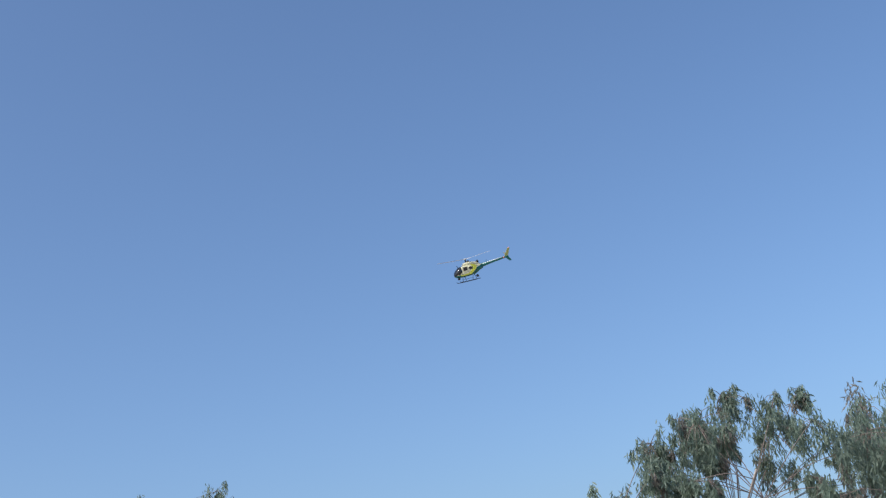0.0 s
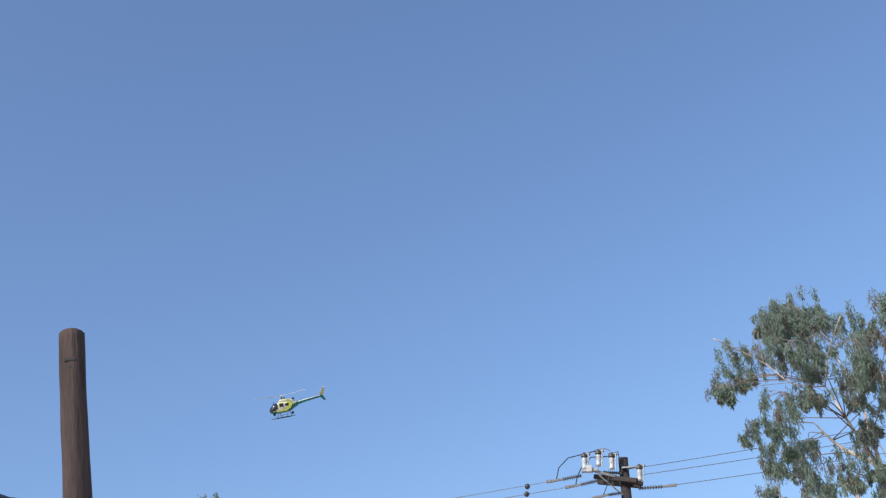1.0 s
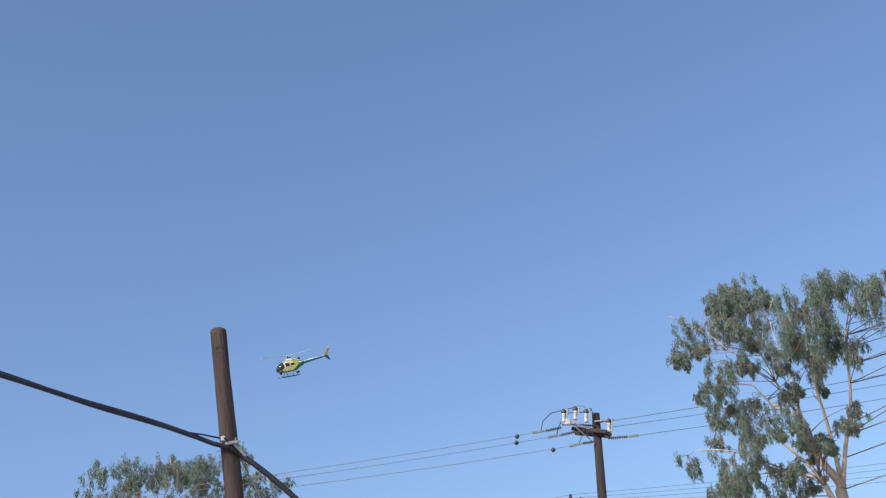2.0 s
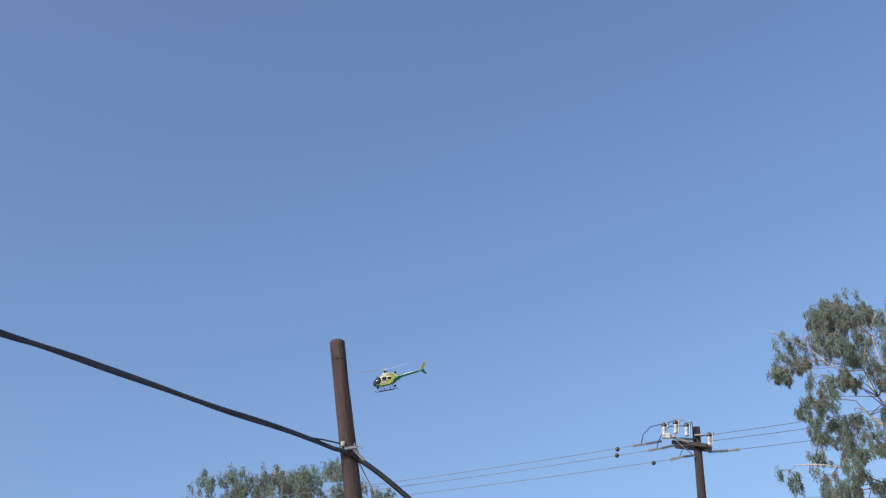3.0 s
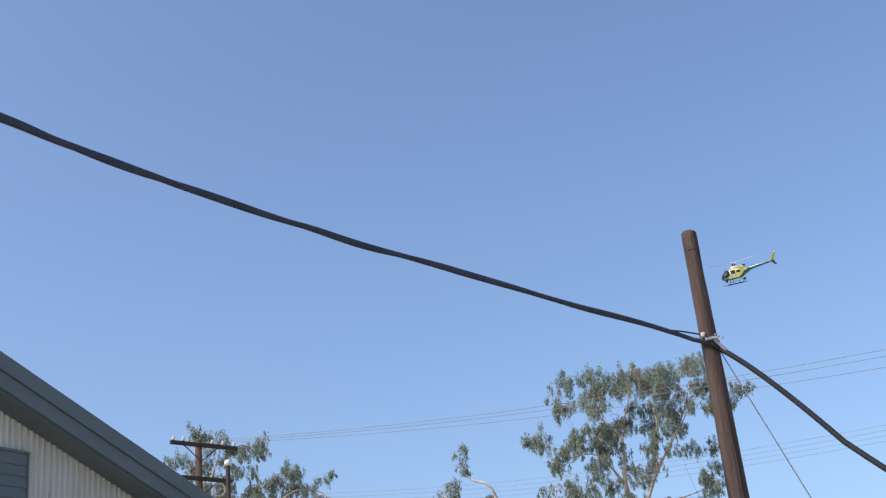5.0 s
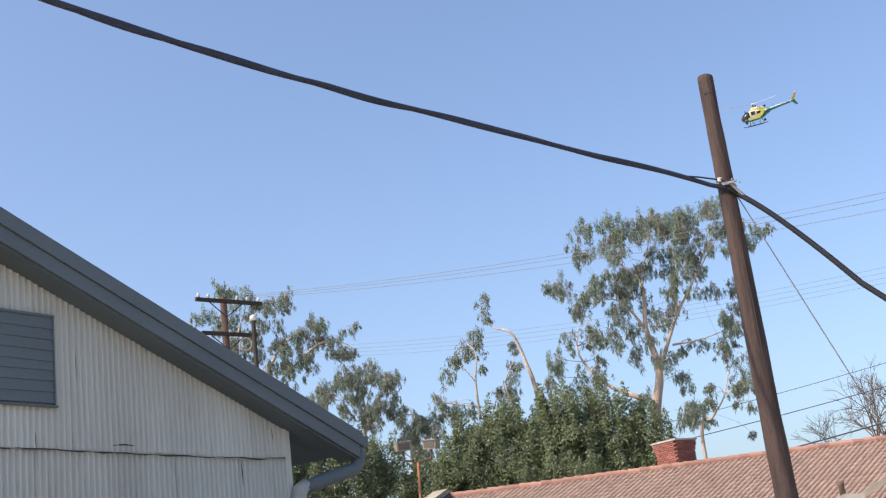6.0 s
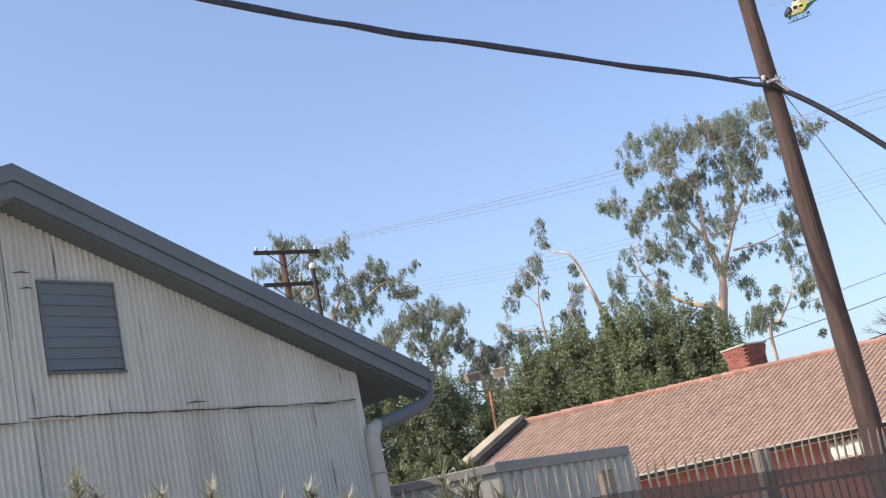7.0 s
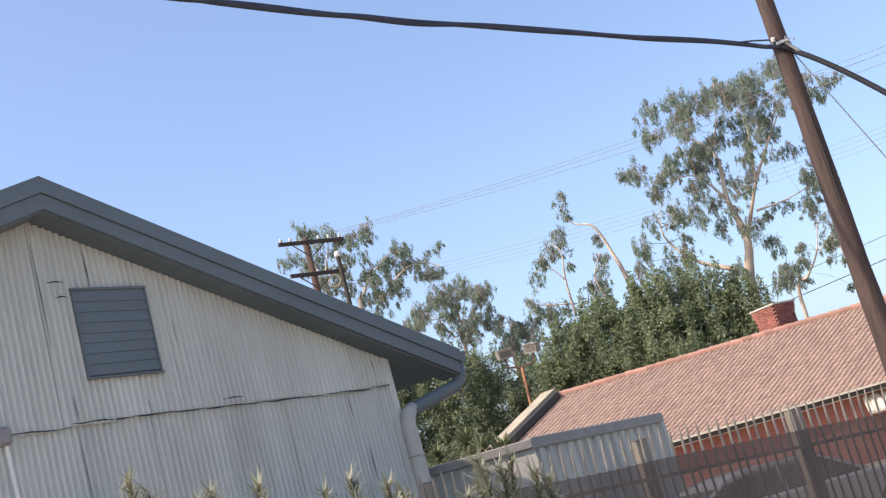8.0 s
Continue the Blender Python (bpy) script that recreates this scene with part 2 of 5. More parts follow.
def tube(bm, pts, radii, n=8, cap=True):
    """A round tapered bar along a line of points."""
    pts = [Vector(p) for p in pts]
    if not hasattr(radii, "__len__"):
        radii = [radii] * len(pts)
    rings, side = [], None
    for i, p in enumerate(pts):
        d = (pts[min(i + 1, len(pts) - 1)] - pts[max(i - 1, 0)]).normalized()
        if side is None:
            side = d.orthogonal().normalized()
        side = (side - d * side.dot(d)).normalized()
        up = d.cross(side)
        rings.append([bm.verts.new(p + radii[i] * (math.cos(2 * math.pi * k / n) * side + math.sin(2 * math.pi * k / n) * up)) for k in range(n)])
    for a, b in zip(rings, rings[1:]):
        for k in range(n):
            bm.faces.new((a[k], a[(k + 1) % n], b[(k + 1) % n], b[k]))
    if cap:
        bm.faces.new(rings[0][::-1])
        bm.faces.new(rings[-1])
    return bm


def tubed(pts, radii, n=8):
    return tube(bmesh.new(), pts, radii, n)


def lathe(bm, profile, base=(0, 0, 0), n=12, m=None):
    """Rings of (radius, height) turned round z."""
    rings = []
    for r, h in profile:
        ring = []
        for k in range(n):
            v = Vector((r * math.cos(2 * math.pi * k / n), r * math.sin(2 * math.pi * k / n), h))
            ring.append(bm.verts.new((m @ v if m else v) + Vector(base)))
        rings.append(ring)
    for a, b in zip(rings, rings[1:]):
        for k in range(n):
            bm.faces.new((a[k], a[(k + 1) % n], b[(k + 1) % n], b[k]))
    bm.faces.new(rings[0][::-1])
    bm.faces.new(rings[-1])
    return bm


def loft(bm, sections, n=20):
    """A skin over ellipse-like sections (x, centre z, half width, half height, squareness)."""
    rings = []
    for x, zc, hw, hh, sq in sections:
        ring = []
        for k in range(n):
            a = 2 * math.pi * k / n
            c, s = math.cos(a), math.sin(a)
            e = 2.0 / sq
            ring.append(bm.verts.new((x, hw * math.copysign(abs(c) ** e, c), zc + hh * math.copysign(abs(s) ** e, s))))
        rings.append(ring)
    for a, b in zip(rings, rings[1:]):
        for k in range(n):
            bm.faces.new((a[k], b[k], b[(k + 1) % n], a[(k + 1) % n]))
    bm.faces.new(rings[0])
    bm.faces.new(rings[-1][::-1])
    return bm


def slab(bm, outline, y0, y1):
    """A flat plate: an outline in x and z, from y0 to y1."""
    a = [bm.verts.new((x, y0, z)) for x, z in outline]
    b = [bm.verts.new((x, y1, z)) for x, z in outline]
    n = len(outline)
    bm.faces.new(a)
    bm.faces.new(b[::-1])
    for k in range(n):
        bm.faces.new((a[k], b[k], b[(k + 1) % n], a[(k + 1) % n]))
    bmesh.ops.recalc_face_normals(bm, faces=bm.faces[:])
    return bm


def facing(az, dist, z=0.0, turn=0.0):
    """A pose at an azimuth and distance from the standpoint, its y axis pointing away from it."""
    a = radians(az)
    return pose(dist * math.sin(a), dist * math.cos(a), z, 0, 0, -az + turn)


def direction(az, el, dist):
    """The place at an azimuth and elevation, dist metres off along the ground."""
    return Vector((dist * math.sin(radians(az)), dist * math.cos(radians(az)), 1.6 + dist * math.tan(radians(el))))


# ---------------------------------------------------------------- ground
bm = bmesh.new()
bmesh.ops.create_grid(bm, x_segments=40, y_segments=40, size=2500)
tagged(part("ground", bm, M_GROUND), "pale ground reaching to the horizon, toned to bounce light upward", "ground", kind="structure")

# ---------------------------------------------------------------- barn with corrugated gable
BARN = pose(-8.11 + 6.62 * 0.622, 6.45 + 6.62 * 0.783, 0, 0, 0, 51.5)
HALF, RIDGE_Z, SLOPE, SEAM_Z, BARN_LEN = 4.66, 5.68, 0.371, 3.55, 14.0
barn = thing("barn", BARN, "pale grey corrugated steel barn with slate blue trim", "barn")


def under_rake(x):
    return RIDGE_Z - SLOPE * abs(x)


def corrugated(x0, x1, low, high, pitch=0.074, deep=0.022, y=0.0, rows=3, wander=0.0):
    """A corrugated sheet between x0 and x1, from low(x) to high(x)."""
    cols = max(2, int((x1 - x0) / pitch * 6))
    verts, faces = [], []
    for i in range(cols + 1):
        x = x0 + (x1 - x0) * i / cols
        for j in range(rows + 1):
            z = low(x) + (high(x) - low(x)) * j / rows
            verts.append((x, y - deep * math.sin(2 * math.pi * x / pitch) - wander * noise.noise((x * 1.3, z * 0.9, 0.5)), z))
    for i in range(cols):
        for j in range(rows):
            a = i * (rows + 1) + j
            faces.append((a, a + rows + 1, a + rows + 2, a + 1))
    me = bpy.data.meshes.new("wall_sheet")
    me.from_pydata(verts, [], faces)
    return me


rng = random.Random(4)
wall = part("wall", slab(bmesh.new(), [(-HALF + 0.03, 0), (HALF - 0.03, 0), (HALF - 0.03, under_rake(HALF) - 0.02), (0, RIDGE_Z - 0.03), (-HALF + 0.03, under_rake(HALF) - 0.02)], 0.06, 0.17), M_SEALED, barn)
edges = [-4.66, -3.75, -2.85, -1.9, -1.0, -0.02, 0.55, 1.48, 2.42, 3.32, 4.0, 4.66]
for k, (a, b) in enumerate(zip(edges, edges[1:])):
    drop = rng.uniform(-0.035, 0.02)
    lift = -0.007 * (k % 2)
    mesh_part("wall_sheet", corrugated(a - 0.02, b + 0.02, lambda x: SEAM_Z + drop - 0.012 * (x - a), under_rake, y=-0.012 + lift, wander=0.012), M_SIDING, wall, smooth=True)
edges = [-4.66, -3.6, -2.7, -1.75, -0.85, 0.1, 1.0, 1.9, 2.85, 3.78, 4.66]
for k, (a, b) in enumerate(zip(edges, edges[1:])):
    lift = 0.006 * (k % 2)
    mesh_part("wall_sheet", corrugated(a - 0.02, b + 0.02, lambda x: 0.05, lambda x: SEAM_Z + 0.1, y=0.008 + lift, wander=0.01), M_SIDING, wall, smooth=True)
for side in (-1, 1):
    part("side_wall", boxed(side * HALF - 0.06 * (side > 0), side * HALF + 0.06 * (side < 0), 0.05, BARN_LEN, 0, under_rake(HALF)), M_SIDING, barn)
part("back_wall", slab(bmesh.new(), [(-HALF, 0), (HALF, 0), (HALF, under_rake(HALF)), (0, RIDGE_Z), (-HALF, under_rake(HALF))], BARN_LEN, BARN_LEN + 0.1), M_SIDING, barn)
OUT = 5.72  # half width of the roof
TOP = 6.03


def along_rake(side, z_top, deep, x_in=0.0, x_out=OUT):
    k = 0.384
    return [(side * x_in, z_top - k * x_in), (side * x_out, z_top - k * x_out), (side * x_out, z_top - k * x_out - deep), (side * x_in, z_top - k * x_in - deep)]


for side in (-1, 1):
    roof = part("roof", slab(bmesh.new(), along_rake(side, TOP, 0.10), -0.34, BARN_LEN + 0.3), M_ROOFING, barn)
    part("edge_board", slab(bmesh.new(), along_rake(side, TOP + 0.012, 0.175, 0.0, OUT + 0.02), -0.385, -0.342), M_SLATE, barn, "slate blue upper rake board")
    part("rake_board", slab(bmesh.new(), along_rake(side, TOP - 0.168, 0.165, 0.0, OUT - 0.05), -0.362, -0.322), M_SLATE, barn, "slate blue lower rake board")
    part("soffit", slab(bmesh.new(), along_rake(side, TOP - 0.315, 0.04, 0.0, OUT - 0.06), -0.32, -0.024), M_SLATE, barn)
    part("eave_soffit", slab(bmesh.new(), along_rake(side, TOP - 0.20, 0.05, HALF + 0.01, OUT - 0.04), 0.0, BARN_LEN), M_SLATE, barn)
    bm = bmesh.new()
    zg = TOP - 0.384 * OUT - 0.03
    prof = [(OUT + 0.0, zg), (OUT + 0.0, zg - 0.14), (OUT + 0.11, zg - 0.14), (OUT + 0.15, zg)]
    part("gutter", slab(bm, [(side * x, z) for x, z in prof], -0.36, BARN_LEN), M_SLATE, barn, "slate blue box gutter")
zg = TOP - 0.384 * OUT - 0.17
part("downpipe_outlet", tubed([(OUT + 0.03, -0.27, zg + 0.05), (OUT + 0.02, -0.27, zg - 0.13)], 0.085, 12), M_SLATE, barn, "slate blue gutter outlet", smooth=True)
part("downpipe_elbow", tubed([(OUT + 0.02, -0.27, zg - 0.06), (OUT + 0.01, -0.27, zg - 0.18), (OUT - 0.09, -0.25, zg - 0.28), (HALF + 0.30, -0.16, zg - 0.45), (HALF + 0.10, -0.12, zg - 0.52)], 0.088, 12), M_SLATE, barn, "slate blue slanted downpipe", smooth=True)
part("downpipe", tubed([(HALF + 0.18, -0.12, zg - 0.475), (HALF + 0.07, -0.12, zg - 0.53), (HALF + 0.02, -0.12, zg - 0.66), (HALF + 0.02, -0.12, 2.0), (HALF + 0.02, -0.12, 0.1)], 0.098, 12), M_CONTAINER, barn, "pale grey downpipe on the barn corner", smooth=True)
for z in (1.2, 2.6):
    part("pipe_strap", tubed([(HALF + 0.02 + 0.103 * math.cos(a), -0.12 + 0.103 * math.sin(a), z) for a in [2 * math.pi * k / 14 for k in range(15)]], 0.012, 5), M_CONTAINER, barn)
part("corner_trim", boxed(HALF - 0.05, HALF + 0.05, -0.045, 0.04, 0.05, under_rake(HALF) - 0.02, bevel=0.01), M_SIDING, barn)
# seams that have opened and buckled
for x, z0, z1, w in ((-0.02, 4.35, 5.45, 0.008), (0.56, 4.98, 5.34, 0.01), (3.84, 3.22, 3.5, 0.011), (3.99, 2.42, 2.85, 0.012), (1.5, 4.3, 4.65, 0.006), (0.12, 3.58, 3.85, 0.008), (0.98, 3.56, 3.75, 0.008), (4.4, 3.75, 3.9, 0.007), (0.1, 2.7, 3.45, 0.006)):
    part("seam_and_lap_shade", tubed([(x, -0.034, z1), (x + 0.006, -0.036, (z0 + z1) / 2), (x + 0.012, -0.034, z0)], [w * 0.2, w * 0.6, w * 0.2], 6), M_SEALED, wall, "dark open seam between sheets")
# shadow under the lap of upper over lower sheets, as dark tubes, lifted and dented along its length
lap = random.Random(77)
x = -4.6
while x < 4.5:
    step = lap.uniform(0.5, 0.95)
    z = SEAM_Z + lap.uniform(-0.02, 0.02)
    pts = [(min(x + step * k / 6, 4.6), -0.038, z - 0.006 * math.sin(k * 1.7) + 0.01 * noise.noise((x + step * k / 6, 0, 3)) - 0.012 * k / 6) for k in range(7)]
    part("seam_and_lap_shade", tubed(pts, [0.002] + [lap.uniform(0.004, 0.009) for _ in range(5)] + [0.002], 6), M_SEALED, wall, "dark line for the shadow under the lapped sheets")
    x += step
# shade of small creases, put on as thin dark bars
for x, z, ln in ((0.07, 5.02, 0.2), (0.14, 4.86, 0.14), (1.95, 3.62, 0.3)):
    part("dent_shade", tubed([(x, -0.036, z), (x + ln * 0.5, -0.040, z + 0.012), (x + ln, -0.036, z + 0.006)], [0.003, 0.008, 0.003], 6), M_SEALED, wall, "dark line for the shade of a small crease")
# louvred vent
vent = part("vent", slab(bmesh.new(), [(0.32, 4.0), (1.22, 4.0), (1.22, 4.93), (0.32, 4.93)], -0.045, -0.022), M_SLATE, barn, "slate blue louvred gable vent")
for a, b, c, d in ((0.32, 0.335, 3.99, 4.94), (1.205, 1.22, 3.99, 4.94), (0.31, 1.23, 4.925, 4.95), (0.31, 1.25, 3.98, 4.0)):
    part("vent_frame", boxed(a, b, -0.075, -0.04, c, d, bevel=0.003), M_SLATE, vent)
for k in range(8):
    z = 4.015 + k * 0.113
    part("louver", boxed(0.335, 1.205, -0.008, 0.008, 0, 0.128, pose(0, -0.058, z, -6, rng.uniform(-0.7, 0.7), 0)), M_SLATE, vent)
# service box and conduit at the gable
part("service_box", boxed(-0.80, -0.66, -0.15, -0.03, 3.42, 3.60, bevel=0.03), M_CAP, barn, "grey metal service box")
part("conduit", tubed([(-0.71, -0.09, 3.43), (-0.69, -0.09, 2.9), (-0.68, -0.09, 0.1)], 0.022, 8), M_WHITE, barn, "white painted conduit")
part("hood", slab(bmesh.new(), [(-0.35, 2.60), (0.22, 2.60), (0.22, 2.54), (-0.35, 2.54)], -0.4, -0.03), M_SLATE, barn, "dark hood over an opening")

# ---------------------------------------------------------------- storage container and low wall
CONT = pose(2.92, 21.65, 0, 0, 0, 55)
container = thing("storage_container", CONT, "pale grey corrugated steel storage container with rounded dents", "container")


def trapezoid_sheet(length, z0, z1, pitch=0.28, deep=0.045):
    verts, faces, i = [], [], 0
    x = 0.0
    while x < length:
        for dx, dy in ((0, 0), (0.36, 0), (0.5, deep), (0.86, deep)):
            xx = min(x + dx * pitch, length)
            verts += [(-xx, dy, z0), (-xx, dy, z1)]
        x += pitch
    for k in range(0, len(verts) - 2, 2):
        faces.append((k, k + 1, k + 3, k + 2))
    me = bpy.data.meshes.new("side_panel")
    me.from_pydata(verts, [], faces)
    return me


CL = 4.2
mesh_part("side_panel", trapezoid_sheet(CL, 0.15, 2.44), M_CONTAINER, container)
part("top_rail", boxed(-CL - 0.02, 0.03, -0.03, 0.07, 2.43, 2.60, bevel=0.012), M_CAP, container, "darker grey top rail")
part("bottom_rail", boxed(-CL - 0.02, 0.03, -0.02, 0.06, 0.0, 0.16, bevel=0.012), M_CAP, container)
part("corner_post", boxed(-0.08, 0.05, -0.025, 0.1, 0.1, 2.58, bevel=0.012), M_CONTAINER, container)
part("end_panel", boxed(-0.03, 0.02, 0.1, 2.4, 0.1, 2.56), M_CONTAINER, container)
part("end_panel", boxed(-CL, -CL + 0.05, 0.1, 2.4, 0.1, 2.56), M_CONTAINER, container)
part("back_panel", boxed(-CL, 0, 2.4, 2.44, 0.1, 2.56), M_CONTAINER, container)
part("roof_panel", boxed(-CL, 0, 0.07, 2.42, 2.5, 2.56), M_CAP, container)
low = thing("low_wall", pose(0.62, 17.75, 0, 0, 0, -8), "low grey sheet metal wall with a capping", "wall", kind="structure")
part("sheet", boxed(-3.4, -0.1, 0.0, 0.06, 0.0, 2.42), M_CONTAINER, low)
part("capping", boxed(-3.4, -0.1, -0.05, 0.12, 2.42, 2.56, bevel=0.015), M_CAP, low)

# ---------------------------------------------------------------- brick house with a tiled roof
HOUSE = facing(11, 45)
HIP_X, HX0, HX1, EAVE_Z, RISE, RUN = -6.9, -11.25, 19.0, 2.62, 3.12, 5.0
house = thing("house", HOUSE, "low red brick house with a terracotta tiled roof", "house")
PITCH = math.atan2(RISE, RUN)
SLOPE_LEN = math.hypot(RISE, RUN)
brick_mat = bpy.data.materials.new("brick_wall_courses")
brick_mat.use_nodes = True
bn, bl = brick_mat.node_tree.nodes, brick_mat.node_tree.links
bt = bn.new("ShaderNodeTexBrick")
bt.inputs["Color1"].default_value, bt.inputs["Color2"].default_value, bt.inputs["Mortar"].default_value = (0.30, 0.088, 0.062, 1), (0.22, 0.066, 0.05, 1), (0.27, 0.17, 0.135, 1)
bt.inputs["Scale"].default_value, bt.inputs["Mortar Size"].default_value = 1.0, 0.007
bt.inputs["Brick Width"].default_value, bt.inputs["Row Height"].default_value = 0.215, 0.075
bc, bmp = bn.new("ShaderNodeTexCoord"), bn.new("ShaderNodeMapping")
bmp.inputs["Rotation"].default_value = (radians(90), 0, 0)
bl.new(bc.outputs["Object"], bmp.inputs["Vector"])
bl.new(bmp.outputs["Vector"], bt.inputs["Vector"])
bl.new(bt.outputs["Color"], bn["Principled BSDF"].inputs["Base Color"])
bn["Principled BSDF"].inputs["Roughness"].default_value = 0.9
bb = bn.new("ShaderNodeBump")
bb.inputs["Strength"].default_value, bb.inputs["Distance"].default_value = 0.5, 0.01
bl.new(bt.outputs["Fac"], bb.inputs["Height"])
bb.invert = True
bl.new(bb.outputs["Normal"], bn["Principled BSDF"].inputs["Normal"])

part("wall", boxed(HX0 + 0.3, HX1 - 0.3, 0.55, 0.8, 0, EAVE_Z + 0.15), brick_mat, house, "red brick wall")
part("wall", boxed(HX0 + 0.3, HX1 - 0.3, 9.2, 9.45, 0, EAVE_Z + 0.15), brick_mat, house)
SWAP = Matrix(((0, 1, 0, 0), (1, 0, 0, 0), (0, 0, 1, 0), (0, 0, 0, 1)))
part("gable_wall", slab(bmesh.new(), [(0.55, 0), (9.45, 0), (9.45, EAVE_Z + 0.1), (5.0, EAVE_Z + RISE - 0.2), (0.55, EAVE_Z + 0.1)], HX1 - 0.55, HX1 - 0.3), brick_mat, house).matrix_local = SWAP
part("end_wall", boxed(HX0 + 0.3, HX0 + 0.55, 0.8, 9.2, 0, EAVE_Z + 0.15), brick_mat, house)


def hip_roof():
    """The roof deck: two slopes, a gable at one end and a hip at the other."""
    bm = bmesh.new()
    z0, z1 = EAVE_Z - 0.06, EAVE_Z + RISE - 0.06
    top = [bm.verts.new(v) for v in ((HX0, 0, z0), (HX1, 0, z0), (HX1, 5, z1), (HIP_X, 5, z1), (HX1, 10, z0), (HX0, 10, z0))]
    a, c, d, e, f, g = top
    for fc in ((a, c, d, e), (e, d, f, g), (a, e, g), (a, g, f, c), (c, f, d)):
        bm.faces.new(fc)
    bmesh.ops.recalc_face_normals(bm, faces=bm.faces[:])
    return bm


roof_a = part("roof", hip_roof(), M_TILES, house, "terracotta tiled hipped roof")
# fascia takes a dark wood colour to paint in the gutter's shadow
part("fascia", boxed(HX0, HX1, -0.06, -0.02, EAVE_Z - 0.28, EAVE_Z - 0.07), M_ARM, house, "fascia board coloured dark for the shadow under the gutter")
part("gutter", slab(bmesh.new(), [(-0.17, EAVE_Z - 0.05), (-0.15, EAVE_Z - 0.125), (-0.065, EAVE_Z - 0.125), (-0.065, EAVE_Z - 0.05)], HX0, HX1), M_TRIM, house, "cream painted gutter").matrix_local = Matrix(((0, 1, 0, 0), (1, 0, 0, 0), (0, 0, 1, 0), (0, 0, 0, 1)))
part("soffit", boxed(HX0, HX1, -0.02, 0.55, EAVE_Z - 0.30, EAVE_Z - 0.26), M_TRIM, house)
# wide weathered board along the hip
hip_a, hip_b = Vector((HX0, 0, EAVE_Z + 0.02)), Vector((HIP_X, 5, EAVE_Z + RISE + 0.05))
hip_way = (hip_b - hip_a).normalized()
hip_side = hip_way.cross(Vector((0, 0, 1))).normalized()
hip_up = hip_side.cross(hip_way)
hip_m = Matrix(((hip_way.x, hip_side.x, hip_up.x, hip_a.x), (hip_way.y, hip_side.y, hip_up.y, hip_a.y), (hip_way.z, hip_side.z, hip_up.z, hip_a.z), (0, 0, 0, 1)))
part("hip_board", boxed(-0.1, (hip_b - hip_a).length, -0.62, 0.26, -0.10, 0.22, hip_m, 0.02), M_RAKE, house, "wide weathered pale hip board")
# dark strip standing in for the shaded side of the raised hip board
part("hip_shade_strip", boxed(-0.1, (hip_b - hip_a).length - 0.1, 0.26, 0.46, -0.14, 0.10, hip_m), M_SEALED, house, "dark strip for the shaded side of the hip board")
awning = part("awning", slab(bmesh.new(), [(0, 0), (1.0, -0.55), (1.0, -0.60), (0, -0.05)], 0, 1.9), M_TRIM, house, "cream slatted awning")
awning.matrix_local = pose(4.25, 0.5, 2.2, 0, 0, -90)
for k in range(9):
    part("slat", slab(bmesh.new(), [(0.02, 0.012), (1.02, -0.538), (1.02, -0.508), (0.02, 0.042)], 0.02 + 0.21 * k, 0.17 + 0.21 * k), M_TRIM, awning)

# chimney of real bricks, turned against the ridge
chimney = part("chimney", boxed(-0.46, 0.46, -0.54, 0.54, -1.6, 1.28), M_MORTAR, house, "red brick chimney with a concrete cap")
chimney.matrix_local = pose(2.6, 6.0, 5.45, 0, 0, 42)
part("cap", boxed(-0.64, 0.64, -0.72, 0.72, 1.28, 1.36, bevel=0.015), M_CONCRETE, chimney, "pale concrete cap")
brick_me = bpy.data.meshes.new("brick")
bm = boxed(-0.1, 0.1, -0.05, 0.05, -0.032, 0.032, bevel=0.005)
bm.to_mesh(brick_me)
bm.free()
brick_me.materials.append(M_BRICK)


def brick_courses(parent, hx, hy, z0, courses, flare=()):
    """Bricks round a stack with half sizes hx, hy: two faces seen, running bond, the upper courses stepping out."""
    for c in range(courses):
        z = z0 + 0.075 * c
        out = flare[c - courses] if flare and c >= courses - len(flare) else 0.0
        for axis, half, depth in ((0, hx + out, hy + out), (1, hy + out, hx + out)):
            for sign in (-1, 1):
                x = -half + (0.1 if c % 2 else 0.0)
                while x < half - 0.04:
                    mid = min(x + 0.105, half - 0.1)
                    o = mesh_part("brick", brick_me, None, parent)
                    o.matrix_local = pose(mid, sign * depth - sign * 0.035, z) if axis == 0 else pose(sign * depth - sign * 0.035, mid, z, 0, 0, 90)
                    x += 0.215


# second stack standing before the eave
stack = part("chimney", boxed(-0.42, 0.42, -0.3, 0.3, -0.35, 2.95), M_MORTAR, house, "short brick stack with a sloped concrete shoulder")
stack.matrix_local = pose(7.8, -0.35, 0.35)
part("shoulder", slab(bmesh.new(), [(-0.55, 2.95), (0.55, 2.95), (0.55, 3.12), (-0.1, 3.2), (-0.55, 3.04)], -0.4, 0.4), M_CONCRETE, stack, "pale concrete shoulder")
part("flue_pot", lathe(bmesh.new(), [(0.11, 3.1), (0.10, 3.5), (0.12, 3.52), (0.12, 3.62), (0.06, 3.68)], (-0.1, 0, 0), 10), M_BARK_DARK, stack, "dark metal flue pot", smooth=True)
part("coping", slab(bmesh.new(), [(0.5, 2.95), (3.4, 4.4), (3.4, 4.62), (0.5, 3.17)], -0.1, 0.25), M_RAKE, stack, "pale sloped coping")

# ---------------------------------------------------------------- iron fence with a wind screen
# a straight run that falls gently to one side; distances run along it from its foot point
fence = thing("fence", pose(0, 0, 0), "iron picket fence with curved tips and a brown wind screen", "fence")
FOOT, FWAY = Vector((-4.65, 10.95, 0)), Vector((0.9205, 0.3907, 0))
F_YAW = math.degrees(math.atan2(FWAY.y, FWAY.x))
